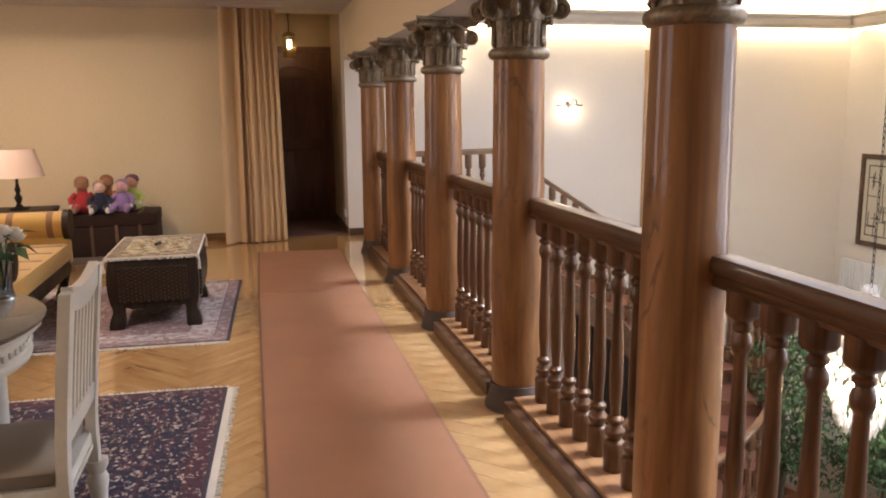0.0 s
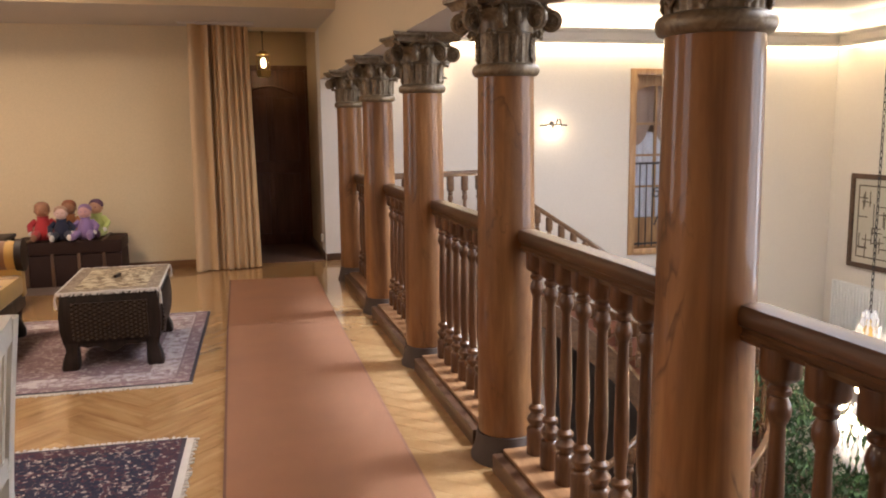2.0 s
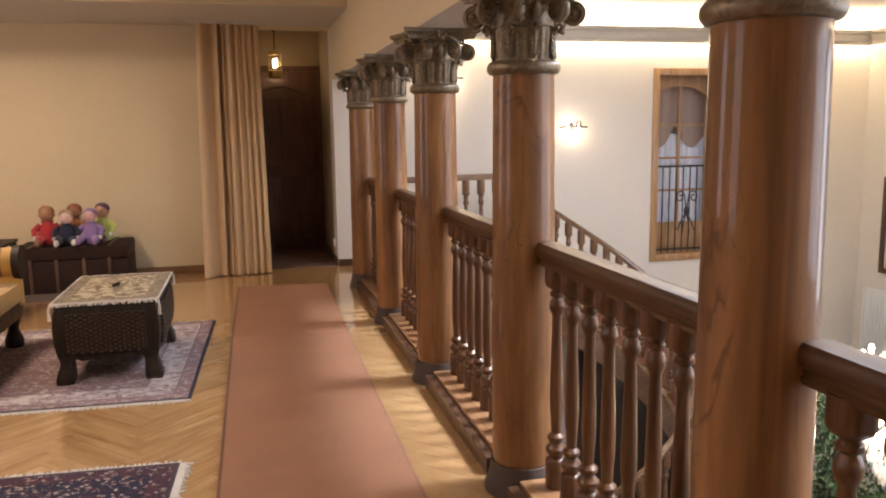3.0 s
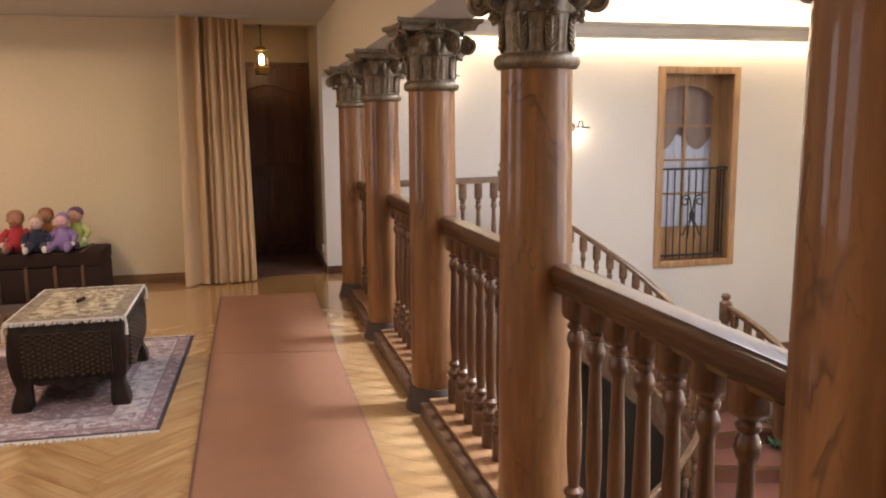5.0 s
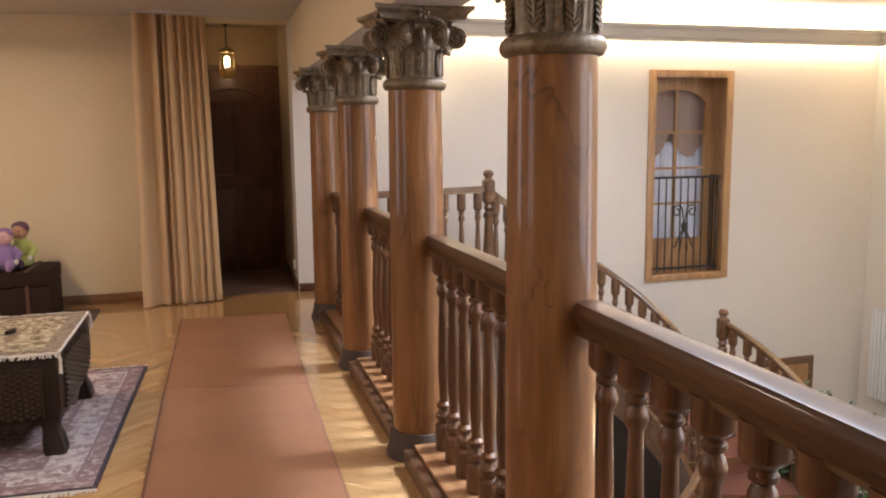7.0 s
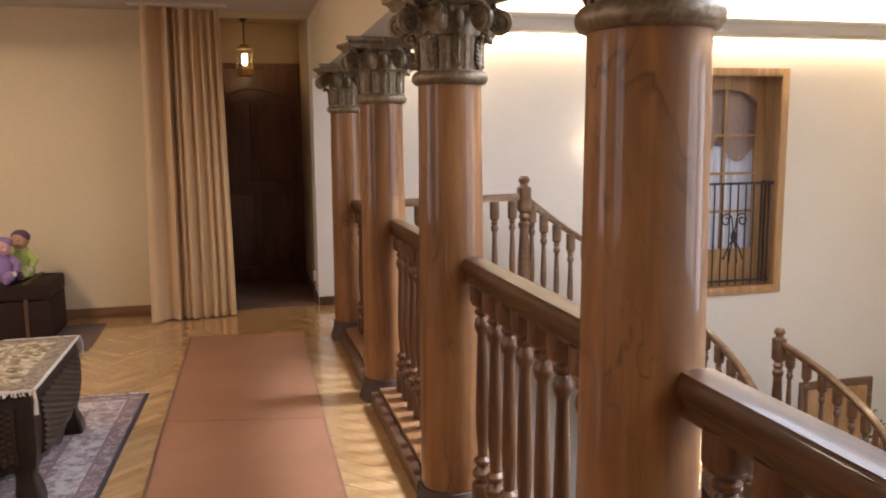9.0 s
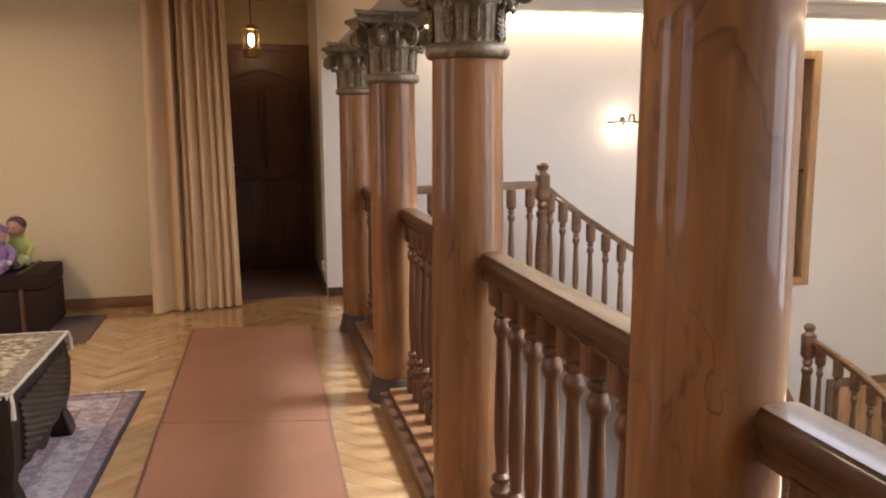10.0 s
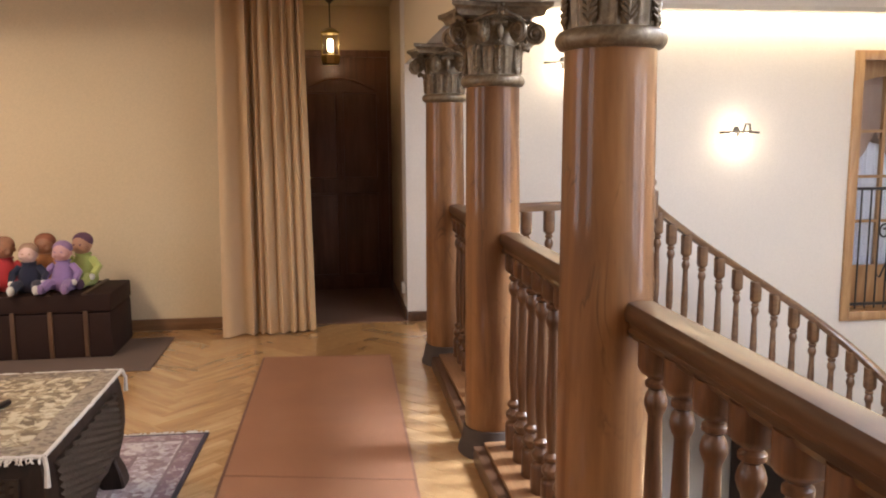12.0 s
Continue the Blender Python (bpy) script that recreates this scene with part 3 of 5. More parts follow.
RAILTOP, CURBTOP = 0.972, 0.087


def make_bay():
    """One balustrade bay, between two columns, from y = 0 to the next column."""
    bay = thing("balustrade", pose(AX, COLS[0], 0), "turned walnut balustrade between gallery columns", "balustrade", "gallery balustrades")
    a, b = 0.108, PITCH - 0.108
    bm = bmesh.new()
    sweep(bm, [(RAILX, a + (b - a) * k / 4, RAILTOP) for k in range(5)], [(0.80 * u, w) for u, w in RAILPROF])
    part("handrail", bm, M_RAIL, bay, "dark moulded handrail")
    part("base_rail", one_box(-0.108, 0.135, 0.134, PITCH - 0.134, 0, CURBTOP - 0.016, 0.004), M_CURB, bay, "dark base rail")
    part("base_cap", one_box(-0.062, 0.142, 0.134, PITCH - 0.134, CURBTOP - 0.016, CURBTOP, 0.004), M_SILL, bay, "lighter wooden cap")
    me = link_mesh("baluster", baluster_mesh(0.812, 0.98, 18, 0.062, 0.86), M_BALUS)
    for k in range(8):
        ob = new("baluster", me)
        ob.parent = bay
        ob.matrix_basis = pose(RAILX, PITCH / 2 + (k - 3.5) * 0.1405, CURBTOP)
    return bay


bay = make_bay()
for y in [COLS[0] - PITCH] + COLS[1:-1]:
    copy_thing(bay, pose(AX, y, 0))

# ---- stair hall: winding stair ----
CX, CY, RI, RO = 3.27, 7.50, 0.98, 1.88
DROP, T0, T1 = 0.645, -0.50, 4.20


def outer_r(t):
    """The outer edge follows the north wall where the stair runs along it."""
    c = math.cos(t)
    return min(RO, (NORTH - 0.03 - CY) / c) if c > 0.3 else RO


def on_stair(r, t, z=0.0):
    return (CX + r * math.sin(t), CY + r * math.cos(t), z)


def tread_z(t):
    return -DROP * (t - T0)


stair = thing("staircase", pose(0, 0, 0), "winding oak staircase with rust red stair carpet", "staircase")
NSTEP = 18
dT = (T1 - T0) / NSTEP
for k in range(NSTEP):
    a, b = T0 + k * dT, T0 + (k + 1) * dT
    z = tread_z(b)
    ts = [a - 0.02, 0.5 * (a + b), b + 0.02]

    def sector(r0, pad, z0, z1):
        return rings(bmesh.new(), [[on_stair(r0, t, z0), on_stair(outer_r(t) - pad, t, z0), on_stair(outer_r(t) - pad, t, z1), on_stair(r0, t, z1)] for t in ts])
    tread = part("tread", sector(RI - 0.05, 0.0, z - 0.04, z), M_OAK, stair)
    part("tread_carpet", sector(RI + 0.10, 0.10, z, z + 0.01), M_STAIRRED, tread, "rust red carpet")
    h = dT * DROP - 0.04
    part("riser", rings(bmesh.new(), [[on_stair(r, a - 0.010, z), on_stair(r, a + 0.004, z), on_stair(r, a + 0.004, z + h), on_stair(r, a - 0.010, z + h)] for r in (RI, outer_r(a))]), M_STAIRRED, stair)
N = 60
for inner_side, nm in ((True, "inner_stringer"), (False, "outer_stringer")):
    loops = []
    for i in range(N + 1):
        t = T0 + (T1 - T0) * i / N
        z, r = tread_z(t), RI - 0.04 if inner_side else outer_r(t) + 0.0
        loops.append([on_stair(r - 0.022, t, z - 0.30), on_stair(r + 0.022, t, z - 0.30), on_stair(r + 0.022, t, z + 0.03), on_stair(r - 0.022, t, z + 0.03)])
    part(nm, rings(bmesh.new(), loops), M_OAK, stair)
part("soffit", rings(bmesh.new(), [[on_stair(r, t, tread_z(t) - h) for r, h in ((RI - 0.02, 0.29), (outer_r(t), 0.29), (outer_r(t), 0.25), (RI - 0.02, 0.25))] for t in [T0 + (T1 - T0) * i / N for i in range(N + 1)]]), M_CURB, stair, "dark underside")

# curved dark sheet for the shade under the stringer, no real panelling
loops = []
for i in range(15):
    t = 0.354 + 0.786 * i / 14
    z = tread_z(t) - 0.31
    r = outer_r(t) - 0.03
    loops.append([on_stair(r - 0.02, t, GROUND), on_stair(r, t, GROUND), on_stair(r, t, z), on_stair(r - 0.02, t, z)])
part("understair_shade", rings(bmesh.new(), loops), M_UNDER, stair, "dark sheet standing in for shade below the stair")

# upper landing along the north wall
start = Vector(on_stair(RI, T0))
landing = thing("landing", pose(0, 0, 0), "oak edged stair landing at gallery level", "landing", kind="structure")
part("slab", one_box(1.54, start.x, start.y - 0.06, NORTH - 0.025, -0.16, -0.004), M_OAK, landing)
bm = bmesh.new()
box(bm, 1.54, start.x, start.y - 0.10, start.y - 0.06, -0.17, 0.03, 0.005)
part("fascia", bm, M_OAK, landing)
STAIRRAIL = [(-0.022, -0.055), (-0.030, -0.030), (-0.030, -0.012), (-0.020, 0.0), (0.020, 0.0), (0.030, -0.012), (0.030, -0.030), (0.022, -0.055)]
me_stair_bal = link_mesh("stair_baluster", baluster_mesh(0.82, 0.88, 12), M_OAK)


def newel(at, height, parent):
    bm = bmesh.new()
    h = height
    lathe(bm, [(0.052, 0), (0.052, 0.16), (0.040, 0.17), (0.050, 0.20), (0.034, 0.23), (0.050, 0.34), (0.052, 0.42), (0.034, h - 0.42), (0.046, h - 0.40), (0.046, h - 0.37), (0.030, h - 0.35), (0.044, h - 0.32), (0.032, h - 0.29), (0.048, h - 0.27), (0.050, h - 0.26), (0.050, h - 0.09), (0.036, h - 0.075), (0.030, h - 0.06), (0.044, h - 0.045), (0.046, h - 0.02), (0.030, h)], 16, at,
          [5, 5, 2, 2, 2, 2, 2, 2, 2, 2, 2, 2, 2, 3, 5, 5, 2, 2, 2, 2, 2])
    return part("newel_post", bm, M_OAK, parent)


def balusters(parent, points):
    for p in points:
        ob = new("baluster", me_stair_bal)
        ob.parent = parent
        ob.matrix_basis = pose(*p)


RAILH = 0.955
inner = thing("stair_railing", pose(0, 0, 0), "curved oak stair railing with turned balusters and newel", "railing", "stair railings")
ts = [T0 + (T1 - T0) * i / 80 for i in range(81)]
part("handrail", sweep(bmesh.new(), [on_stair(RI, t, tread_z(t) + RAILH) for t in ts], STAIRRAIL), M_OAK, inner, "moulded oak handrail")
nb = 36
balusters(inner, [on_stair(RI, t, tread_z(t) + 0.09) for t in [T0 + 0.09 + (T1 - T0 - 0.18) * k / (nb - 1) for k in range(nb)]])
newel((start.x, start.y, -0.05), 1.14, inner)
newel(on_stair(RI, T1, GROUND), 1.12, inner)

outer = thing("stair_railing", pose(0, 0, 0), "oak stair railing along the outer stair side", "railing", "stair railings")
TO = 1.22
OUTH = RAILH - 0.17
ts = [TO + (T1 - TO) * i / 60 for i in range(61)]
part("handrail", sweep(bmesh.new(), [on_stair(RO - 0.03, t, tread_z(t) + OUTH) for t in ts], STAIRRAIL), M_OAK, outer, "moulded oak handrail")
nb = 34
balusters(outer, [on_stair(RO - 0.03, t, tread_z(t) - 0.08) for t in [TO + 0.06 + (T1 - TO - 0.12) * k / (nb - 1) for k in range(nb)]])
newel(on_stair(RO - 0.03, TO, tread_z(TO) - 0.30), 1.18, outer)
newel(on_stair(RO - 0.03, T1, GROUND), 1.12, outer)

# railing of the landing, from the last column to the newel
flat = thing("landing_railing", pose(0, 0, 0), "straight oak landing railing with turned balusters", "railing", "stair railings")
pa, pb = Vector((AX + 0.12, COLS[-1] + 0.03, 0.955)), Vector((start.x - 0.04, start.y, 0.955))
part("handrail", sweep(bmesh.new(), [pa.lerp(pb, i / 4) for i in range(5)], STAIRRAIL), M_OAK, flat, "moulded oak handrail")
balusters(flat, [(*pa.lerp(pb, (k + 0.6) / 8).xy, 0.08) for k in range(8)])
bm = bmesh.new()
sweep(bm, [pa.lerp(pb, i / 4) - Vector((0, 0, 0.875)) for i in range(5)], [(-0.05, -0.2), (-0.05, 0.0), (0.05, 0.0), (0.05, -0.2)])
part("base_rail", bm, M_OAK, flat)

# lower door in the north wall
door = thing("door_2", pose(0, 0, 0), "oak framed panel door on the floor below", "door", kind="structure")
part("frame", one_box(6.02, 6.88, NORTH - 0.06, NORTH - 0.022, GROUND, -1.085, 0.006), M_OAK, door)
part("leaf", one_box(6.10, 6.80, NORTH - 0.075, NORTH - 0.06, GROUND, -1.165, 0.006), M_FRAME, door)

# ---- inner window with grille ----
WX0, WX1, WZ0, WZ1 = 4.76, 5.73, -0.135, 2.01
win = thing("window_1", pose(0, 0, 0), "oak framed inner window with iron grille and drapes", "window", kind="structure")
f = 0.075
for a, b, c, d in ((WX0, WX0 + f, WZ0, WZ1), (WX1 - f, WX1, WZ0, WZ1), (WX0 + f, WX1 - f, WZ0, WZ0 + f), (WX0 + f, WX1 - f, WZ1 - f, WZ1)):
    part("casing", one_box(a, b, NORTH - 0.045, NORTH + 0.0, c, d, 0.006), M_FRAME, win)
for a, b, c, d in ((WX0 + 0.002, WX0 + 0.045, WZ0, WZ1), (WX1 - 0.045, WX1 - 0.002, WZ0, WZ1), (WX0 + 0.045, WX1 - 0.045, WZ0, WZ0 + 0.045), (WX0 + 0.045, WX1 - 0.045, WZ1 - 0.045, WZ1)):
    part("reveal", one_box(a, b, NORTH + 0.002, NORTH + 0.30, c, d), M_FRAME, win)
# sash with an arched head and three by two panes
SX0, SX1, SZ0, SZ1, SY = WX0 + 0.047, WX1 - 0.047, WZ0 + 0.047, WZ1 - 0.047, NORTH + 0.235
bm = bmesh.new()
box(bm, SX0, SX0 + 0.10, SY, SY + 0.045, SZ0, SZ1)
box(bm, SX1 - 0.10, SX1, SY, SY + 0.045, SZ0, SZ1)
box(bm, SX0 + 0.10, SX1 - 0.10, SY, SY + 0.045, SZ0, SZ0 + 0.36)
n = 12
for i in range(n):
    u0, u1 = i / n, (i + 1) / n
    xa, xb = SX0 + 0.10 + (SX1 - SX0 - 0.20) * u0, SX0 + 0.10 + (SX1 - SX0 - 0.20) * u1
    za = SZ1 - 0.26 + 0.13 * math.sin(math.pi * u0) ** 0.6
    zb = SZ1 - 0.26 + 0.13 * math.sin(math.pi * u1) ** 0.6
    rings(bm, [[(x, SY, z), (x, SY + 0.045, z), (x, SY + 0.045, SZ1), (x, SY, SZ1)] for x, z in ((xa, za), (xb, zb))])
part("sash", bm, M_FRAME, win)
xm = 0.5 * (SX0 + SX1)
part("glazing_bar", one_box(xm - 0.014, xm + 0.014, SY + 0.004, SY + 0.04, SZ0 + 0.36, SZ1 - 0.13), M_FRAME, win)
rows_z = [SZ0 + 0.36 + (SZ1 - 0.20 - SZ0 - 0.36) * k / 4 for k in range(5)]
for z in rows_z[1:4]:
    part("glazing_bar", one_box(SX0 + 0.10, SX1 - 0.10, SY + 0.006, SY + 0.038, z - 0.012, z + 0.012), M_FRAME, win)
for i in range(2):
    for k in range(4):
        xa = SX0 + 0.10 if i == 0 else xm + 0.014
        xb = xm - 0.014 if i == 0 else SX1 - 0.10
        pane = part("pane", one_box(xa, xb, SY + 0.020, SY + 0.024, rows_z[k], rows_z[k + 1]), M_GLASS, win)
        pane.visible_shadow = False


def hung_cloth(x0, x1, y, z0, z1, folds, depth, thick=0.004, scallop=None, nx=60, nz=8):
    bm = bmesh.new()
    front, back = [], []
    for j in range(nz + 1):
        rowf, rowb = [], []
        for i in range(nx + 1):
            u = i / nx
            lowest = z0 + (scallop(u) if scallop else 0)
            z = lowest + (z1 - lowest) * j / nz
            yy = y + depth * math.sin(2 * math.pi * folds * u) + 0.3 * depth * math.sin(2 * math.pi * folds * 2.3 * u + 1)
            rowf.append((x0 + (x1 - x0) * u, yy, z))
            rowb.append((x0 + (x1 - x0) * u, yy + thick, z))
        front.append(rowf)
        back.append(rowb)
    return rings(bm, [a + list(reversed(b)) for a, b in zip(front, back)])


solo("sheer_curtain", hung_cloth(WX0 + 0.05, WX1 - 0.05, NORTH + 0.40, WZ0, WZ1, 11, 0.015), M_SHEER, "white sheer curtain behind the inner window", "curtain")
solo("scalloped_blind", hung_cloth(WX0 + 0.05, WX1 - 0.05, NORTH + 0.345, WZ1 - 0.62, WZ1, 5, 0.008, 0.004, lambda u: 0.02 - 0.28 * abs(math.sin(2 * math.pi * u)) ** 0.8), M_PELMET, "mauve brown scalloped fabric blind in the window", "blind")
solo("wall_window_niche", box(box(one_box(WX0 - 0.3, WX0, NORTH + 0.3, NORTH + 1.0, -0.4, 2.3), WX1, WX1 + 0.3, NORTH + 0.3, NORTH + 1.0, -0.4, 2.3), WX0, WX1, NORTH + 0.3, NORTH + 1.0, -0.4, WZ0), M_HALL, "plain niche behind the window", "wall", kind="structure")
solo("backdrop", one_box(WX0 - 0.3, WX1 + 0.3, NORTH + 1.0, NORTH + 1.02, -0.4, 2.3), M_SKYGLOW, "pale daylight outside", "backdrop", kind="structure")

grille = thing("window_grille", pose(0, 0, 0), "black wrought iron grille with scrolls in the lower window", "grille")
GX0, GX1, GZ0, GZ1, GY = WX0 + 0.08, WX1 - 0.08, WZ0 + 0.078, 0.93, NORTH + 0.05
for z in (GZ0 + 0.04, GZ1):
    part("rail", one_box(GX0, GX1, GY - 0.006, GY + 0.006, z - 0.012, z + 0.012), M_IRON, grille)
for k in range(10):
    x = GX0 + 0.02 + (GX1 - GX0 - 0.04) * k / 9
    part("bar", tube(bmesh.new(), [(x, GY, GZ0), (x, GY, GZ1)], 0.0075, 6), M_IRON, grille)
for y in (0.11, 0.17, 0.23):
    part("bar", tube(bmesh.new(), [(GX1 + 0.02, NORTH + y, GZ0), (GX1 + 0.02, NORTH + y, GZ1)], 0.0075, 6), M_IRON, grille)
part("rail", one_box(GX1 + 0.014, GX1 + 0.026, NORTH + 0.05, NORTH + 0.23, GZ1 - 0.012, GZ1 + 0.012), M_IRON, grille)
gc = 0.5 * (GX0 + GX1)
for sx in (-1, 1):
    # two curls over the collar, two spreading feet below it
    pts = []
    for i in range(26):
        a = i / 25 * 2 * math.pi * 1.35
        r = 0.060 * (1 - 0.72 * i / 25)
        pts.append((gc + sx * (0.085 - r * math.cos(a)), GY - 0.012, 0.58 + r * math.sin(a) * 1.2))
    part("scroll", tube(bmesh.new(), [(gc, GY - 0.012, 0.38), (gc + sx * 0.012, GY - 0.012, 0.50)] + pts, 0.008, 5), M_IRON, grille)
    part("scroll", tube(bmesh.new(), [(gc, GY - 0.012, 0.40), (gc + sx * 0.05, GY - 0.012, 0.33), (gc + sx * 0.105, GY - 0.012, 0.20), (gc + sx * 0.125, GY - 0.012, 0.22)], 0.008, 5), M_IRON, grille)
    part("scroll", tube(bmesh.new(), [(gc, GY - 0.012, 0.40), (gc + sx * 0.03, GY - 0.012, 0.30), (gc + sx * 0.045, GY - 0.012, 0.16)], 0.008, 5), M_IRON, grille)
part("scroll", ball(bmesh.new(), (gc, GY - 0.012, 0.42), 0.035, (1, 0.5, 1.6)), M_IRON, grille)

# ---- hall fittings ----
def sconce(x, z, y=NORTH - 0.02):
    s = thing("wall_sconce", pose(x, y, z), "dark iron wall sconce with two lit bulbs", "wall lamp", "hall sconces")
    part("back_plate", ball(bmesh.new(), (0, -0.008, 0), 0.03, (1, 0.3, 1.6)), M_IRON, s)
    bm = bmesh.new()
    tube(bm, [(-0.16, -0.06, -0.005), (-0.08, -0.07, 0.0), (0, -0.05, 0.0), (0.08, -0.07, 0.0), (0.16, -0.06, -0.005)], 0.009, 6)
    tube(bm, [(0, 0, 0), (0, -0.05, 0)], 0.010, 6)
    tube(bm, [(0.03, -0.06, 0), (0.045, -0.065, 0.06), (0.08, -0.06, 0.06), (0.09, -0.06, 0.0)], 0.008, 6)
    part("arm", bm, M_IRON, s)
    for dx in (-0.055, 0.055):
        part("bulb", ball(bmesh.new(), (dx, -0.065, -0.035), 0.020, (1, 1, 1.3)), M_BULB, s, "lit bulb")
    lamp("sconce_light", "POINT", 1.98, (1.0, 0.86, 0.64), pose(x, y - 0.13, z - 0.02), radius=0.03)


sconce(3.80, 1.388)
sconce(2.42, 1.90)

rad = thing("radiator", pose(0, 0, 0), "white ribbed radiator hanging on the hall wall", "radiator")
for k in range(24):
    y = 7.72 + k * 0.05
    part("rib", one_box(EAST - 0.10, EAST - 0.03, y, y + 0.034, -1.55, -0.55, 0.008), M_WHITE, rad)
for z in (-1.5, -0.62):
    part("header", one_box(EAST - 0.085, EAST - 0.045, 7.7, 8.92, z - 0.02, z + 0.02, 0.006), M_WHITE, rad)
part("bracket", one_box(EAST - 0.045, EAST - 0.001, 8.2, 8.26, -1.4, -0.7), M_WHITE, rad)

pic = thing("picture", pose(EAST, 8.34, 0.21), "dark framed picture with pale mat and dark line drawing", "picture")
for a, b, c, d in ((-0.42, -0.36, -0.56, 0.56), (0.36, 0.42, -0.56, 0.56), (-0.36, 0.36, -0.56, -0.50), (-0.36, 0.36, 0.50, 0.56)):
    part("frame", one_box(-0.035, -0.002, a, b, c, d, 0.006), M_CURB, pic)
part("mat", one_box(-0.014, -0.004, -0.36, 0.36, -0.50, 0.50), M_PAPER, pic, "pale mat")
bm = bmesh.new()
random.seed(4)
for k in range(34):
    y, z = random.uniform(-0.26, 0.26), random.uniform(-0.38, 0.38)
    if k % 2:
        box(bm, -0.017, -0.0141, y - 0.006, y + 0.006, z - 0.09, z + 0.09)
    else:
        box(bm, -0.0175, -0.0141, y - 0.07, y + 0.07, z - 0.006, z + 0.006)
for a, b, c, d in ((-0.30, -0.285, -0.43, 0.43), (0.285, 0.30, -0.43, 0.43), (-0.285, 0.285, -0.43, -0.415), (-0.285, 0.285, 0.415, 0.43)):
    box(bm, -0.0165, -0.0141, a, b, c, d)
part("drawing", bm, M_INK, pic, "dark line drawing")

chand = thing("chandelier", pose(5.3, 6.0, 0), "crystal chandelier with lit bulbs on a long dark chain", "chandelier")
for k in range(52):
    z = CEIL - 0.02 - k * 0.0545
    m = pose(0, 0, z, 0, 0, 90 * (k % 2))
    bm = bmesh.new()
    tube(bm, [m @ Vector((0.011 * math.cos(a), 0, 0.034 * math.sin(a))) for a in [2 * math.pi * i / 8 for i in range(9)]], 0.004, 4)
    part("chain_link", bm, M_IRON, chand)
bm = bmesh.new()
lathe(bm, [(0.012, -0.18), (0.03, -0.24), (0.05, -0.30), (0.02, -0.40), (0.045, -0.55), (0.06, -0.70), (0.025, -0.82), (0.03, -0.95), (0.01, -1.05)], 12)
part("stem", bm, M_BRASS, chand)
random.seed(8)
for k in range(8):
    a = 2 * math.pi * k / 8 + 0.2
    c, s = math.cos(a), math.sin(a)
    pts = [(0.03 * c, 0.03 * s, -0.62), (0.14 * c, 0.14 * s, -0.70), (0.25 * c, 0.25 * s, -0.64), (0.30 * c, 0.30 * s, -0.52)]
    arm = part("arm", tube(bmesh.new(), pts, 0.009, 6), M_CRYSTAL, chand)
    part("candle_bulb", ball(bmesh.new(), (0.30 * c, 0.30 * s, -0.43), 0.020, (1, 1, 2.2)), M_BULB, arm, "lit candle bulb")
    bm = bmesh.new()
    lathe(bm, [(0.012, -0.52), (0.050, -0.505), (0.054, -0.49), (0.010, -0.50)], 10, (0.30 * c, 0.30 * s, 0))
    part("drip_pan", bm, M_CRYSTAL, arm)
    part("lower_bulb", ball(bmesh.new(), (0.27 * c, 0.27 * s, -0.90), 0.032, (1, 1, 1.3)), M_BULB, arm, "lit bulb")
    part("lower_bulb", ball(bmesh.new(), (0.19 * math.cos(a + 0.4), 0.19 * math.sin(a + 0.4), -1.12), 0.032, (1, 1, 1.3)), M_BULB, arm, "lit bulb")
    for j in range(11):
        u = j / 10
        r = 0.04 + 0.25 * math.sin(math.pi * (0.12 + 0.62 * u))
        z = -1.42 + 0.86 * u + random.uniform(-0.02, 0.02)
        for side_ in (-0.2, 0.2):
            bm = bmesh.new()
            lathe(bm, [(0.002, 0.06), (0.014, 0.025), (0.020, -0.01), (0.003, -0.065)], 6, (r * math.cos(a + side_ + 0.1 * j), r * math.sin(a + side_ + 0.1 * j), z))
            part("crystal", bm, M_CRYSTAL, chand)
me_drop = link_mesh("crystal", lathe(bmesh.new(), [(0.002, 0.045), (0.012, 0.018), (0.016, -0.008), (0.003, -0.045)], 6), M_CRYSTAL)
for k in range(10):
    a = 2 * math.pi * k / 10
    for j in range(7):
        u = (j + 0.5) / 7
        r = 0.04 + 0.25 * u ** 1.7
        ob = new("crystal", me_drop)
        ob.parent = chand
        ob.matrix_basis = pose(r * math.cos(a), r * math.sin(a), -0.16 - 0.42 * u)
lamp("chandelier_light", "POINT", 9.24, (1.0, 0.92, 0.78), pose(5.3, 6.0, -1.16), radius=0.08)

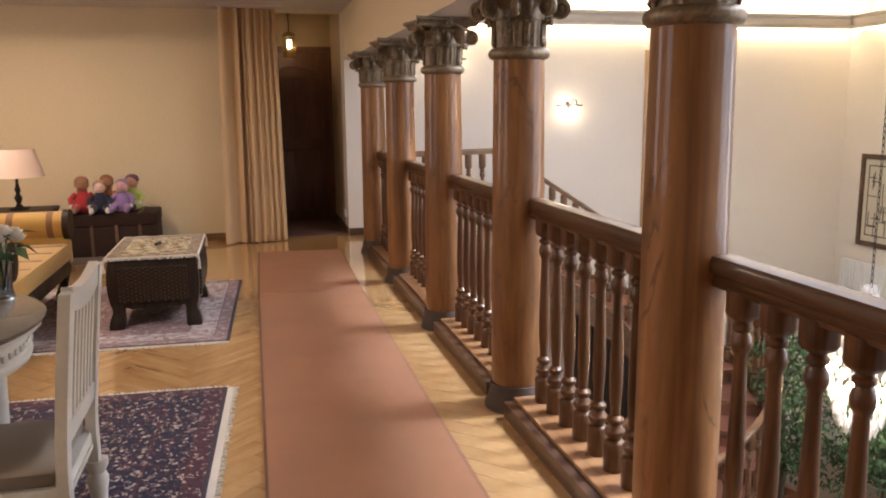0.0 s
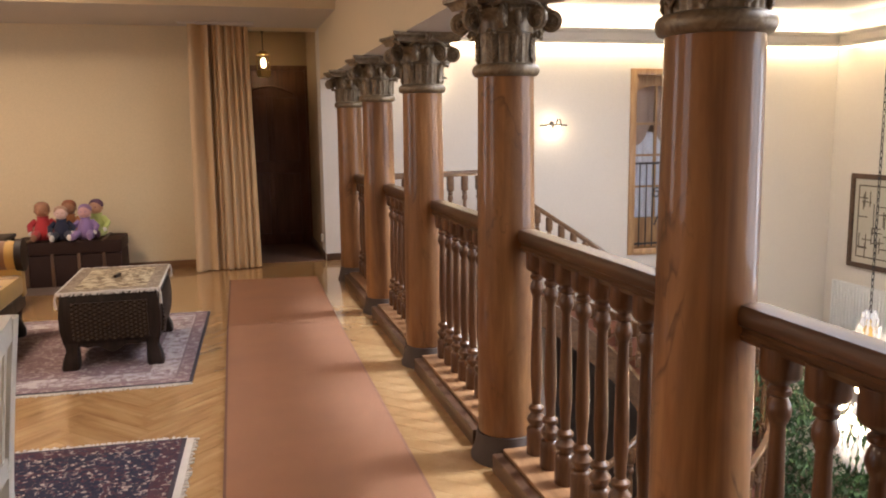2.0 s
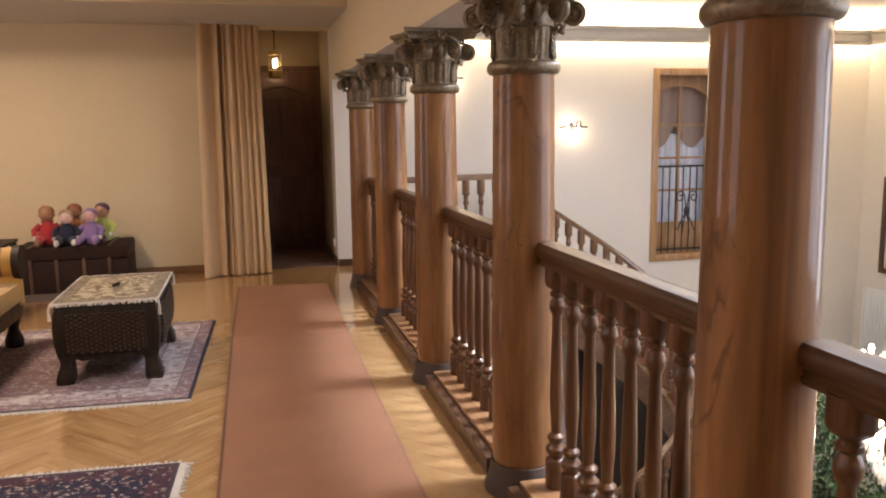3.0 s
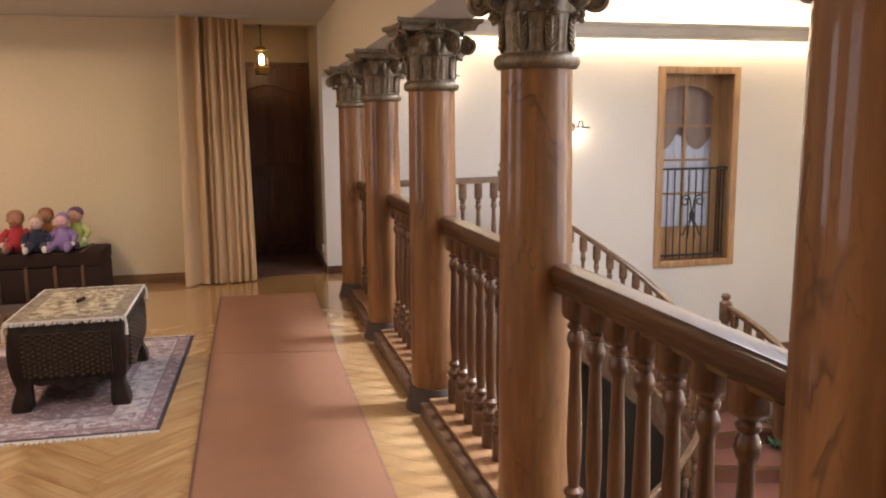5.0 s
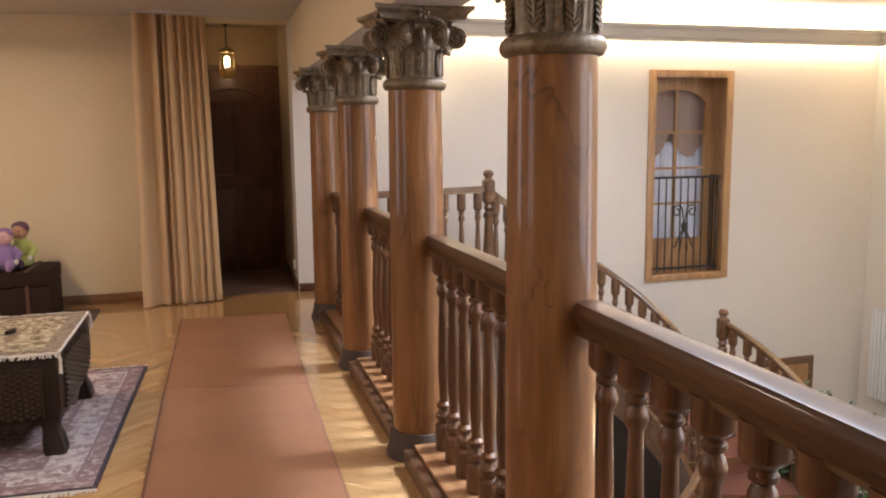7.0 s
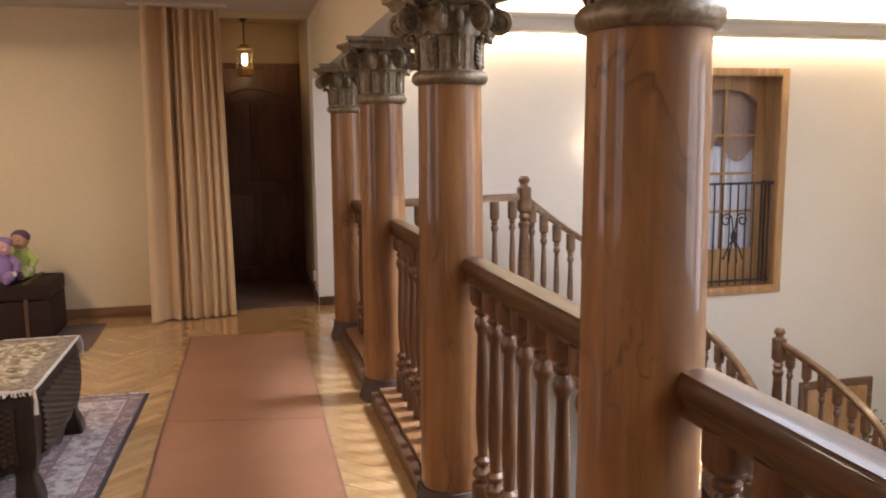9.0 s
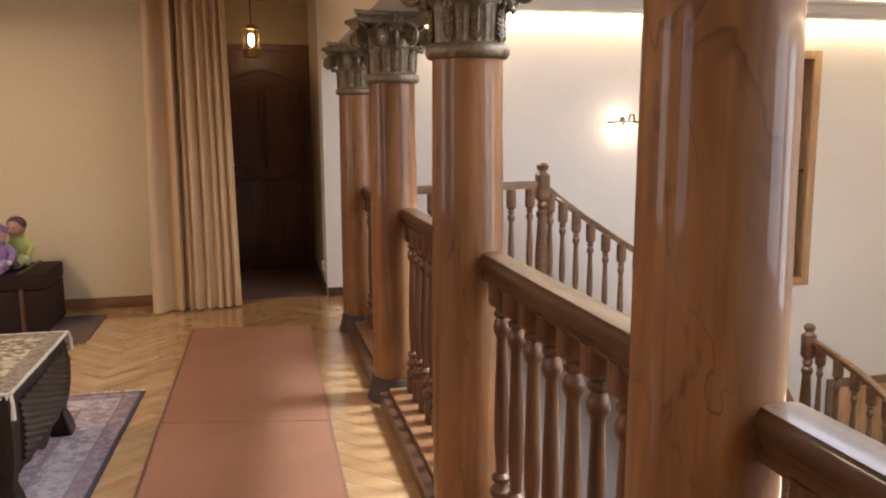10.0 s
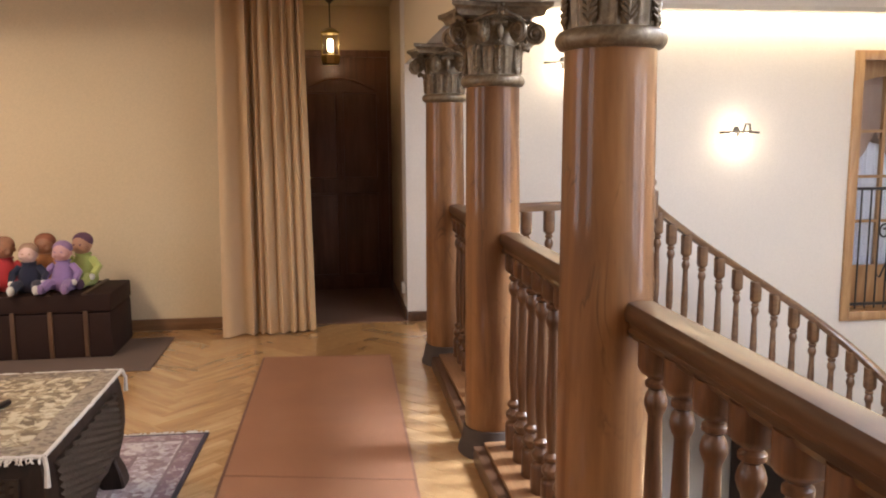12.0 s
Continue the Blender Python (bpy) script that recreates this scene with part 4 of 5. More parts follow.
# ficus in the eye of the stair
def ficus(x, y, z, height, seed):
    random.seed(seed)
    t = thing("ficus_tree", pose(x, y, z), "tall green leafy ficus tree in a clay pot", "plant")
    bm = bmesh.new()
    lathe(bm, [(0.16, 0), (0.20, 0.02), (0.24, 0.36), (0.26, 0.37), (0.26, 0.42), (0.22, 0.42), (0.20, 0.34)], 20)
    part("pot", bm, M_POT, t, "clay pot")
    bm = bmesh.new()
    tube(bm, [(0, 0, 0.33), (0.02, 0.01, 0.8), (-0.02, 0.02, 1.3), (0.01, 0, height - 0.3)], [0.032, 0.026, 0.02, 0.008], 8)
    tips = []
    for k in range(34):
        h = 0.75 + (height - 0.9) * (k / 33)
        a = k * 2.4
        ln = 0.52 * (1 - 0.45 * abs(k / 33 - 0.4)) * random.uniform(0.7, 1.1)
        p0 = Vector((0, 0.01, h - 0.1))
        p1 = p0 + Vector((math.cos(a) * ln * 0.6, math.sin(a) * ln * 0.6, 0.16))
        p2 = p0 + Vector((math.cos(a) * ln, math.sin(a) * ln, 0.12 - 0.12 * random.random()))
        tube(bm, [p0, p1, p2], [0.009, 0.006, 0.003], 5)
        tips += [p0.lerp(p1, 0.7), p1, p1.lerp(p2, 0.5), p2]
    part("trunk", bm, M_BARK, t)
    bm = bmesh.new()
    for p in tips:
        for _ in range(26):
            q = p + Vector((random.gauss(0, 0.075), random.gauss(0, 0.075), random.gauss(-0.02, 0.07)))
            ln, w = random.uniform(0.055, 0.085), random.uniform(0.014, 0.021)
            m = Matrix.Translation(q) @ Euler((random.uniform(-0.6, 0.6), random.uniform(0.2, 1.2), random.uniform(0, 6.3))).to_matrix().to_4x4()
            v = [bm.verts.new(m @ Vector(c)) for c in ((0, 0, 0), (ln * 0.45, w, 0.006), (ln, 0, -0.004), (ln * 0.45, -w, 0.006))]
            bm.faces.new((v[0], v[1], v[2]))
            bm.faces.new((v[0], v[2], v[3]))
    crown = part("crown", bm, M_LEAF, t, "dense green leaves")
    crown["kind"] = "stuff"


ficus(5.40, 7.10, GROUND, 2.30, 3)
ficus(6.15, 6.55, GROUND, 1.75, 5)

# ---- gallery: door, lantern, curtain ----
door = thing("door_1", pose(0, 10.46, 0), "very dark stained panelled wooden corridor door", "door", kind="structure")
part("leaf", one_box(0.36, 1.22, 0, 0.038, 0.008, 2.06, 0.003), M_DARKDOOR, door)
for a, b in ((0.47, 0.76), (0.83, 1.12)):
    for c, d in ((0.15, 0.86), (1.02, 1.75)):
        part("panel", one_box(a, b, -0.012, 0.0, c, d, 0.008), M_DARKDOOR, door)
        for q in ((a - 0.02, a, c - 0.02, d + 0.02), (b, b + 0.02, c - 0.02, d + 0.02), (a, b, c - 0.02, c), (a, b, d, d + 0.02)):
            part("bead", one_box(q[0], q[1], -0.018, 0.0, q[2], q[3], 0.004), M_DARKDOOR, door)
bm = bmesh.new()
tube(bm, [(0.47 + 0.65 * i / 12, -0.012, 1.77 + 0.11 * math.sin(math.pi * i / 12)) for i in range(13)], 0.012, 6)
part("arched_bead", bm, M_DARKDOOR, door)
hd = part("door_handle", tube(bmesh.new(), [(0.44, 0, 1.02), (0.44, -0.05, 1.02), (0.54, -0.055, 1.02)], 0.009, 8), M_BRASS, door, "small brass handle")
for a, b, c, d in ((0.303, 0.36, 0.008, 2.12), (1.22, 1.247, 0.008, 2.12), (0.36, 1.22, 2.06, 2.12)):
    part("frame", one_box(a, b, -0.02, 0.038, c, d, 0.004), M_DARKDOOR, door)

lan = thing("hanging_lantern", pose(0.73, 10.02, 0), "small lit brass lantern with glass on a dark rod", "lantern")
bm = bmesh.new()
lathe(bm, [(0.055, 2.499), (0.055, 2.485), (0.03, 2.46), (0.008, 2.44)], 14)
part("ceiling_rose", bm, M_IRON, lan)
part("rod", tube(bmesh.new(), [(0, 0, 2.45), (0, 0, 2.24)], 0.006, 6), M_IRON, lan)
bm = bmesh.new()
lathe(bm, [(0.012, 2.25), (0.045, 2.235), (0.078, 2.215), (0.082, 2.20), (0.07, 2.198)], 8)
part("cap", bm, M_BRASS, lan, "aged brass cap")
bm = bmesh.new()
lathe(bm, [(0.070, 2.03), (0.070, 2.198), (0.066, 2.198), (0.066, 2.03)], 8)
gl = part("glass", bm, M_GLASS, lan)
gl.visible_shadow = False
for k in range(8):
    a = 2 * math.pi * (k + 0.5) / 8
    part("rib", tube(bmesh.new(), [(0.073 * math.cos(a), 0.073 * math.sin(a), 2.02), (0.073 * math.cos(a), 0.073 * math.sin(a), 2.20)], 0.005, 5), M_BRASS, lan)
bm = bmesh.new()
lathe(bm, [(0.074, 2.035), (0.082, 2.028), (0.080, 2.0), (0.072, 1.965), (0.05, 1.955), (0.0501, 2.03)], 8)
part("lower_band", bm, M_BRASS, lan, "pierced brass band")
part("bulb", ball(bmesh.new(), (0, 0, 2.12), 0.031, (1, 1, 1.5)), M_LANBULB, lan, "lit bulb")
lamp("lantern_light", "POINT", 3.2, (1.0, 0.72, 0.38), pose(0.73, 10.02, 2.09), radius=0.03)


def drape():
    """A floor-length curtain, gathered in uneven folds."""
    bm = bmesh.new()
    nx, nz = 150, 14
    loops = []
    for j in range(nz + 1):
        v = j / nz
        front, back = [], []
        for i in range(nx + 1):
            u = i / nx
            left, right = -0.055 + 0.045 * v, 0.575 - 0.030 * v
            wide = 0.31
            if u < wide:
                s = u / wide
                x = left + (right - left) * (0.33 * s)
                y = 8.80 + 0.05 * math.sin(math.pi * s) - 0.045 * math.sin(2 * math.pi * s)
            else:
                s = (u - wide) / (1 - wide)
                x = left + (right - left) * (0.33 + 0.67 * s)
                warp = s + 0.02 * math.sin(9 * s)
                y = 8.82 + 0.14 * s + 0.075 * math.exp(-((s - 0.07) / 0.06) ** 2) + 0.029 * (1 - 0.40 * s) * math.sin(2 * math.pi * 6.0 * warp) + 0.008 * math.sin(2 * math.pi * 10.3 * warp + 1 + 0.8 * v)
            y += 0.02 * (1 - v) * math.sin(5 * u)
            z = 0.012 + (LOW - 0.018) * v
            front.append((x, y, z))
            back.append((x + 0.001, y + 0.006, z))
        loops.append(front + list(reversed(back)))
    return rings(bm, loops)


cur = thing("curtain", pose(0, 0, 0), "floor-length tan curtain gathered in folds at the corridor", "curtain")
part("cloth", drape(), M_CURT, cur)
part("track", one_box(-0.10, 0.60, 8.78, 8.99, LOW - 0.020, LOW - 0.001), M_CEIL, cur, "ceiling curtain track")

# ---- carpets ----
def flat_piece(name, corners, z0, z1, mat, parent):
    bm = bmesh.new()
    rings(bm, [[(x, y, z) for x, y in corners] for z in (z0, z1)])
    return part(name, bm, mat, parent)


def runner(l0, r0, l1, r1, label):
    """A carpet strip between two end edges, left and right corners given."""
    t = thing("carpet_runner", pose(0, 0, 0), label, "carpet", "runners")
    e = 0.012
    flat_piece("carpet_strip", [(l0[0] + e, l0[1]), (r0[0] - e, r0[1]), (r1[0] - e, r1[1]), (l1[0] + e, l1[1])], 0.001, 0.009, M_RUNNER, t)
    flat_piece("binding", [l0, (l0[0] + e, l0[1]), (l1[0] + e, l1[1]), l1], 0.001, 0.0105, M_RUNEDGE, t)
    flat_piece("binding", [(r0[0] - e, r0[1]), r0, r1, (r1[0] - e, r1[1])], 0.001, 0.0095, M_RUNSOFT, t)
    flat_piece("binding", [(l1[0], l1[1]), (r1[0], r1[1]), (r1[0], r1[1] + 0.010), (l1[0], l1[1] + 0.010)], 0.001, 0.0095, M_RUNSOFT, t)


runner((0.195, -2.2), (0.945, -2.2), (0.233, 6.475), (1.013, 6.320), "long terracotta carpet runner along the balustrade")
runner((0.235, 6.487), (1.015, 6.332), (0.258, 8.25), (1.050, 8.19), "shorter terracotta carpet runner with a visible seam")


def oriental_rug(name, m, w, d, field, border, label, fringe_x, fringe_y, stripe):
    """A rug of size w by d with two borders, lying on the floor, its middle at the origin."""
    lines = M_RUGLINE
    t = thing(name, m, label, "rug")
    a, b = w / 2, d / 2

    def frame_piece(nm, outer, inner, mat, z):
        bm = bmesh.new()
        ox, oy, ix, iy = a - outer, b - outer, a - inner, b - inner
        box(bm, -ox, ox, -oy, -iy, 0.001, z)
        box(bm, -ox, ox, iy, oy, 0.001, z)
        box(bm, -ox, -ix, -iy, iy, 0.001, z)
        box(bm, ix, ox, -iy, iy, 0.001, z)
        part(nm, bm, mat, t)
    frame_piece("edge", 0.0, 0.018, lines, 0.0085)
    frame_piece("outer_border", 0.018, 0.085, border, 0.0095)
    frame_piece("guard_stripe", 0.085, 0.097, stripe, 0.0095)
    frame_piece("main_border", 0.097, 0.25, field, 0.0095)
    frame_piece("guard_stripe", 0.25, 0.266, stripe, 0.0095)
    part("field", one_box(-a + 0.266, a - 0.266, -b + 0.266, b - 0.266, 0.001, 0.010), border if field is M_RUGPALE else field, t)
    random.seed(len(label))
    bm = bmesh.new()
    if fringe_x:
        n = int(d / 0.010)
        for k in range(n):
            y = -b + d * (k + 0.5) / n
            for sx in fringe_x:
                ln, dy = random.uniform(0.035, 0.055), random.gauss(0, 0.006)
                box(bm, min(sx * a, sx * (a + ln)), max(sx * a, sx * (a + ln)), y + dy - 0.004, y + dy + 0.004, 0.0005, 0.005)
    if fringe_y:
        n = int(w / 0.010)
        for k in range(n):
            x = -a + w * (k + 0.5) / n
            for sy in fringe_y:
                ln, dx = random.uniform(0.020, 0.042), random.gauss(0, 0.005)
                box(bm, x + dx - 0.004, x + dx + 0.004, min(sy * b, sy * (b + ln)), max(sy * b, sy * (b + ln)), 0.0005, 0.005)
    for sx in fringe_x:
        box(bm, min(sx * a, sx * (a + 0.030)), max(sx * a, sx * (a + 0.030)), -b, b, 0.0005, 0.0065)
    for sy in fringe_y:
        box(bm, -a, a, min(sy * b, sy * (b + 0.012)), max(sy * b, sy * (b + 0.012)), 0.0005, 0.006)
    fr = part("fringe", bm, M_FRINGE, t, "off-white knotted fringe")
    fr["kind"] = "stuff"


oriental_rug("oriental_rug", pose(-0.935, 3.31, 0, 0, 0, -2.5), 1.90, 2.20, M_RUGDARK, M_RUGDARKB, "dark navy and red oriental rug with white fringe", (1, -1), (1,), M_RUGDARKB)
oriental_rug("oriental_rug", pose(-0.72, 6.13, 0, 0, 0, -2.0), 1.60, 1.78, M_RUGPALE, M_RUGPALEB, "faded lilac and grey oriental rug under the footstool", (), (1, -1), M_RUGSTRIPE)
solo("small_mat", one_box(-1.75, -0.39, 8.10, 8.90, 0.001, 0.009, 0.003), M_MATGREY, "small grey brown mat under the trunk", "mat")

# ---- trunk and dolls ----
trunk = thing("trunk", pose(-1.140, 8.69, 0.009), "dark brown leather trunk with lighter wooden slats", "trunk")
part("body", one_box(-0.460, 0.460, -0.255, 0.255, 0, 0.285, 0.012), M_TRUNK, trunk)
part("lid", one_box(-0.465, 0.465, -0.26, 0.26, 0.29, 0.405, 0.018), M_TRUNK, trunk)
for k, x in enumerate((-0.33, -0.12, 0.10, 0.31)):
    part("slat", one_box(x - 0.014, x + 0.014, -0.268, -0.252, 0.005, 0.30, 0.004), M_SLAT, trunk, "worn wooden slat")
    part("slat", one_box(x - 0.014, x + 0.014, -0.272, 0.272, 0.400, 0.412, 0.004), M_SLAT, trunk, "worn wooden slat")


def cloth_mat(name, c):
    return plain(name, c, 0.9, 0.1, 12, 200, 0.3, 0, 0, 0.2)


M_SKIN = plain("doll_vinyl", (0.46, 0.25, 0.16), 0.45, 0.05, 10, 80, 0.05)
M_SKIN2 = plain("doll_vinyl_brown", (0.34, 0.16, 0.085), 0.45, 0.05, 10, 80, 0.05)
M_DWHITE = cloth_mat("doll_white_trim", (0.70, 0.66, 0.60))


def doll(m, body, hat, skin, label, big=1.0, lean=0.0):
    """A seated toy doll, one plain mesh: 0 clothes, 1 hat or hair, 2 vinyl, 3 white trim."""
    bm = bmesh.new()
    lathe(bm, [(0.065, 0.0), (0.085, 0.03), (0.080, 0.09), (0.062, 0.15), (0.045, 0.185), (0.02, 0.20)], 12)
    for sx in (-1, 1):
        tube(bm, [(sx * 0.045, -0.03, 0.045), (sx * 0.065, -0.11, 0.055), (sx * 0.075, -0.17, 0.03)], [0.040, 0.036, 0.028], 8)
        tube(bm, [(sx * 0.055, 0, 0.165), (sx * 0.105, -0.02, 0.12), (sx * 0.100, -0.075, 0.075)], [0.028, 0.027, 0.022], 8)
        ball(bm, (sx * 0.098, -0.09, 0.065), 0.022, (1, 1, 1), 8, 6, 3)
        ball(bm, (sx * 0.077, -0.19, 0.035), 0.028, (0.9, 1.1, 1.2), 8, 6, 3 if big < 1.02 else 1)
    ball(bm, (lean, -0.012, 0.256), 0.060, (0.95, 0.95, 1.10), 16, 12, 2)
    ball(bm, (lean, 0.006, 0.280), 0.063, (1.0, 1.0, 0.86), 16, 9, 1)
    for sx in (-1, 1):
        ball(bm, (lean + sx * 0.058, -0.008, 0.250), 0.013, (0.7, 1, 1.2), 6, 5, 2)
        ball(bm, (lean + sx * 0.021, -0.068, 0.262), 0.007, (1, 0.5, 0.8), 6, 5, 1)
        ball(bm, (lean + sx * 0.030, -0.052, 0.238), 0.020, (1, 0.9, 0.9), 8, 6, 2)
    ball(bm, (lean, -0.071, 0.246), 0.008, (1, 0.8, 0.9), 6, 5, 2)
    lathe(bm, [(0.030, 0.190), (0.052, 0.194), (0.050, 0.203), (0.028, 0.206)], 12)
    bmesh.ops.scale(bm, vec=(0.92 * big, 0.92 * big, 0.92 * big), verts=bm.verts[:])
    solo("doll", bm, [body, hat, skin, M_DWHITE], label, "doll", "dolls on the trunk", m=m)


TZ = 0.421
doll(pose(-1.350, 8.63, TZ, 0, 0, 10), cloth_mat("doll_red", (0.42, 0.025, 0.030)), plain("doll_brown_hair", (0.30, 0.15, 0.09), 0.7), M_SKIN2, "toy doll in red clothes seated on the trunk", 1.12)
doll(pose(-1.185, 8.57, TZ, 0, 0, 5), cloth_mat("doll_navy", (0.010, 0.012, 0.035)), plain("doll_sandy_hair", (0.38, 0.24, 0.16), 0.7), plain("doll_pale_vinyl", (0.66, 0.46, 0.40), 0.45), "toy doll in navy blue clothes seated on the trunk", 1.0)
doll(pose(-1.150, 8.77, TZ, 0, 0, 0), cloth_mat("doll_orange", (0.42, 0.17, 0.055)), plain("doll_rust_hair", (0.28, 0.10, 0.05), 0.7), M_SKIN2, "toy doll in orange brown clothes seated behind others", 1.12)
doll(pose(-0.985, 8.58, TZ, 0, 0, -6), cloth_mat("doll_lilac", (0.27, 0.17, 0.36)), cloth_mat("doll_lilac_hood", (0.28, 0.17, 0.32)), plain("doll_pink_vinyl", (0.62, 0.36, 0.34), 0.45), "toy doll in lilac hooded clothes seated on the trunk", 1.03)
doll(pose(-0.915, 8.76, TZ, 0, 0, -14), cloth_mat("doll_lime", (0.46, 0.52, 0.16)), plain("doll_dark_hat", (0.12, 0.055, 0.10), 0.8), M_SKIN, "toy doll in lime green clothes and dark hat", 1.12)

# ---- footstool with cloth ----
stool = thing("footstool", pose(-0.405, 6.06, 0.010, 0, 0, 0), "dark wooden footstool with woven cane sides", "footstool")
hw, hd2 = 0.265, 0.43
bm = bmesh.new()
loops = []
for z, k in ((0.135, 0.97), (0.17, 1.0), (0.24, 1.035), (0.32, 1.04), (0.39, 1.015), (0.43, 0.99), (0.44, 0.98)):
    loops.append([(sx * hw * k, sy * hd2 * k, z) for sx, sy in ((-1, -1), (-0.5, -1), (0, -1), (0.5, -1), (1, -1), (1, 0), (1, 1), (0, 1), (-1, 1), (-1, 0))])
rings(bm, loops)
part("body", bm, M_BLACKWOOD, stool)
for q in range(4):
    w, dd = (hw, hd2) if q % 2 == 0 else (hd2, hw)
    bm = bmesh.new()
    nx, nz = 34, 18
    loops = []
    for j in range(nz + 1):
        z = 0.175 + 0.22 * j / nz
        bul = 0.010 * math.sin(math.pi * j / nz)
        loops.append([(w * (-0.78 + 1.56 * i / nx), -dd * 1.03 - bul - 0.006 * (1 if (i // 2 + j) % 2 else -1) - 0.004, z) for i in range(nx + 1)] + [(w * 0.78, -dd + 0.02, z), (-w * 0.78, -dd + 0.02, z)])
    rings(bm, loops)
    bmesh.ops.transform(bm, matrix=pose(0, 0, 0, 0, 0, 90 * q), verts=bm.verts[:])
    part("cane_panel", bm, M_WICKER, stool, "woven cane panel")
    # curved apron
    bm = bmesh.new()
    n = 16
    loops = []
    for i in range(n + 1):
        u = -1 + 2 * i / n
        drop = 0.052 * math.cos(math.pi * u / 2) ** 2 + 0.014 * math.cos(3 * math.pi * u)
        loops.append([(w * 0.84 * u, -dd * 0.985, 0.155 - drop), (w * 0.84 * u, -dd * 0.93, 0.155 - drop), (w * 0.84 * u, -dd * 0.93, 0.17), (w * 0.84 * u, -dd * 0.985, 0.17)])
    rings(bm, loops)
    bmesh.ops.transform(bm, matrix=pose(0, 0, 0, 0, 0, 90 * q), verts=bm.verts[:])
    part("apron", bm, M_BLACKWOOD, stool)
for sx in (-1, 1):
    for sy in (-1, 1):
        bm = bmesh.new()
        x, y = sx * hw * 0.83, sy * hd2 * 0.90
        loops = []
        for z, r, o in ((0.0, 0.044, 0.014), (0.02, 0.048, 0.012), (0.06, 0.044, 0.008), (0.11, 0.034, 0.0), (0.15, 0.038, 0.0), (0.18, 0.040, 0.0)):
            cx, cy = x + sx * o, y + sy * o * 0.6
            loops.append([(cx - r * 0.8, cy - r, z), (cx + r * 0.8, cy - r, z), (cx + r, cy - r * 0.8, z), (cx + r, cy + r * 0.8, z), (cx + r * 0.8, cy + r, z), (cx - r * 0.8, cy + r, z), (cx - r, cy + r * 0.8, z), (cx - r, cy - r * 0.8, z)])
        rings(bm, loops)
        part("leg", bm, M_BLACKWOOD, stool, "thick flared dark leg")
part("top", one_box(-hw * 0.97, hw * 0.97, -hd2 * 0.97, hd2 * 0.97, 0.438, 0.452, 0.004), M_BLACKWOOD, stool)

cloth = thing("tapestry_cloth", pose(-0.405, 6.06, 0.463), "beige figured tapestry cloth with pale fringed edge", "cloth")
part("field", one_box(-0.20, 0.20, -0.35, 0.35, 0.0, 0.007, 0.002), M_CLOTH, cloth)
bm = bmesh.new()
for a, b, c, d in ((-0.275, 0.275, -0.432, -0.35), (-0.275, 0.275, 0.35, 0.432), (-0.275, -0.20, -0.35, 0.35), (0.20, 0.275, -0.35, 0.35)):
    box(bm, a, b, c, d, 0.0, 0.006)
part("border", bm, M_CLOTHB, cloth)
edge = [(-0.277, -0.434), (0.277, -0.434), (0.277, 0.434), (-0.277, 0.434), (-0.277, -0.434)]
bm = bmesh.new()
random.seed(12)
for (xa, ya), (xb, yb) in zip(edge, edge[1:]):
    n = 30
    tube(bm, [(xa + (xb - xa) * i / n, ya + (yb - ya) * i / n, 0.002 + random.gauss(0, 0.0012)) for i in range(n + 1)], 0.007, 6)
part("piping", bm, M_FRINGE, cloth, "pale edge piping")
bm = bmesh.new()
for k in range(72):
    for sy in (-1, 1):
        x, ln = -0.27 + 0.54 * k / 71 + random.gauss(0, 0.003), random.uniform(0.012, 0.026)
        tube(bm, [(x, sy * 0.434, 0.003), (x + random.gauss(0, 0.004), sy * (0.436 + 0.7 * ln), -0.002), (x + random.gauss(0, 0.006), sy * (0.436 + ln), -0.010)], 0.0028, 4)
fr = part("fringe", bm, M_FRINGE, cloth, "short pale fringe")
fr["kind"] = "stuff"
for sx, sy in ((-1, -1), (1, -1), (1, 1), (-1, 1)):
    bm = bmesh.new()
    tube(bm, [(sx * 0.278, sy * 0.436, 0.0), (sx * 0.286, sy * 0.446, -0.03), (sx * 0.284, sy * 0.445, -0.085)], [0.008, 0.007, 0.010], 6)
    part("tassel", bm, M_FRINGE, cloth, "pale corner tassel")
bm = bmesh.new()
tube(bm, [(0.0, 0.02, 0.010), (0.02, 0.09, 0.010)], 0.010, 6)
solo("small_dark_object", bm, M_BLACKWOOD, "small dark stick lying on the tapestry cloth", "ornament", m=pose(-0.42, 6.02, 0.4705))

# ---- sofa, side table, lamp ----
sofa = thing("sofa", pose(-1.09, 5.9, 0), "gold striped sofa with carved dark wooden frame", "sofa")
SL, SD = 0.78, 0.80      # half length along y, depth to the west
part("seat_rail", one_box(-SD, 0.0, -SL, SL, 0.20, 0.30, 0.012), M_BLACKWOOD, sofa)
cu = part("seat_cushion", one_box(-SD + 0.08, 0.012, -SL + 0.05, SL - 0.05, 0.30, 0.43, 0.03), M_GOLD, sofa, "gold seat cushion")
for k in range(5):
    y = -SL + 0.20 + k * 0.29
    part("stripe", one_box(-SD + 0.10, -0.01, y - 0.02, y + 0.02, 0.4285, 0.4315), M_GOLDSTRIPE, cu, "brown stripe")
part("backrest", one_box(-SD - 0.10, -SD + 0.10, -SL, SL, 0.30, 0.80, 0.04), M_GOLD, sofa, "gold backrest")
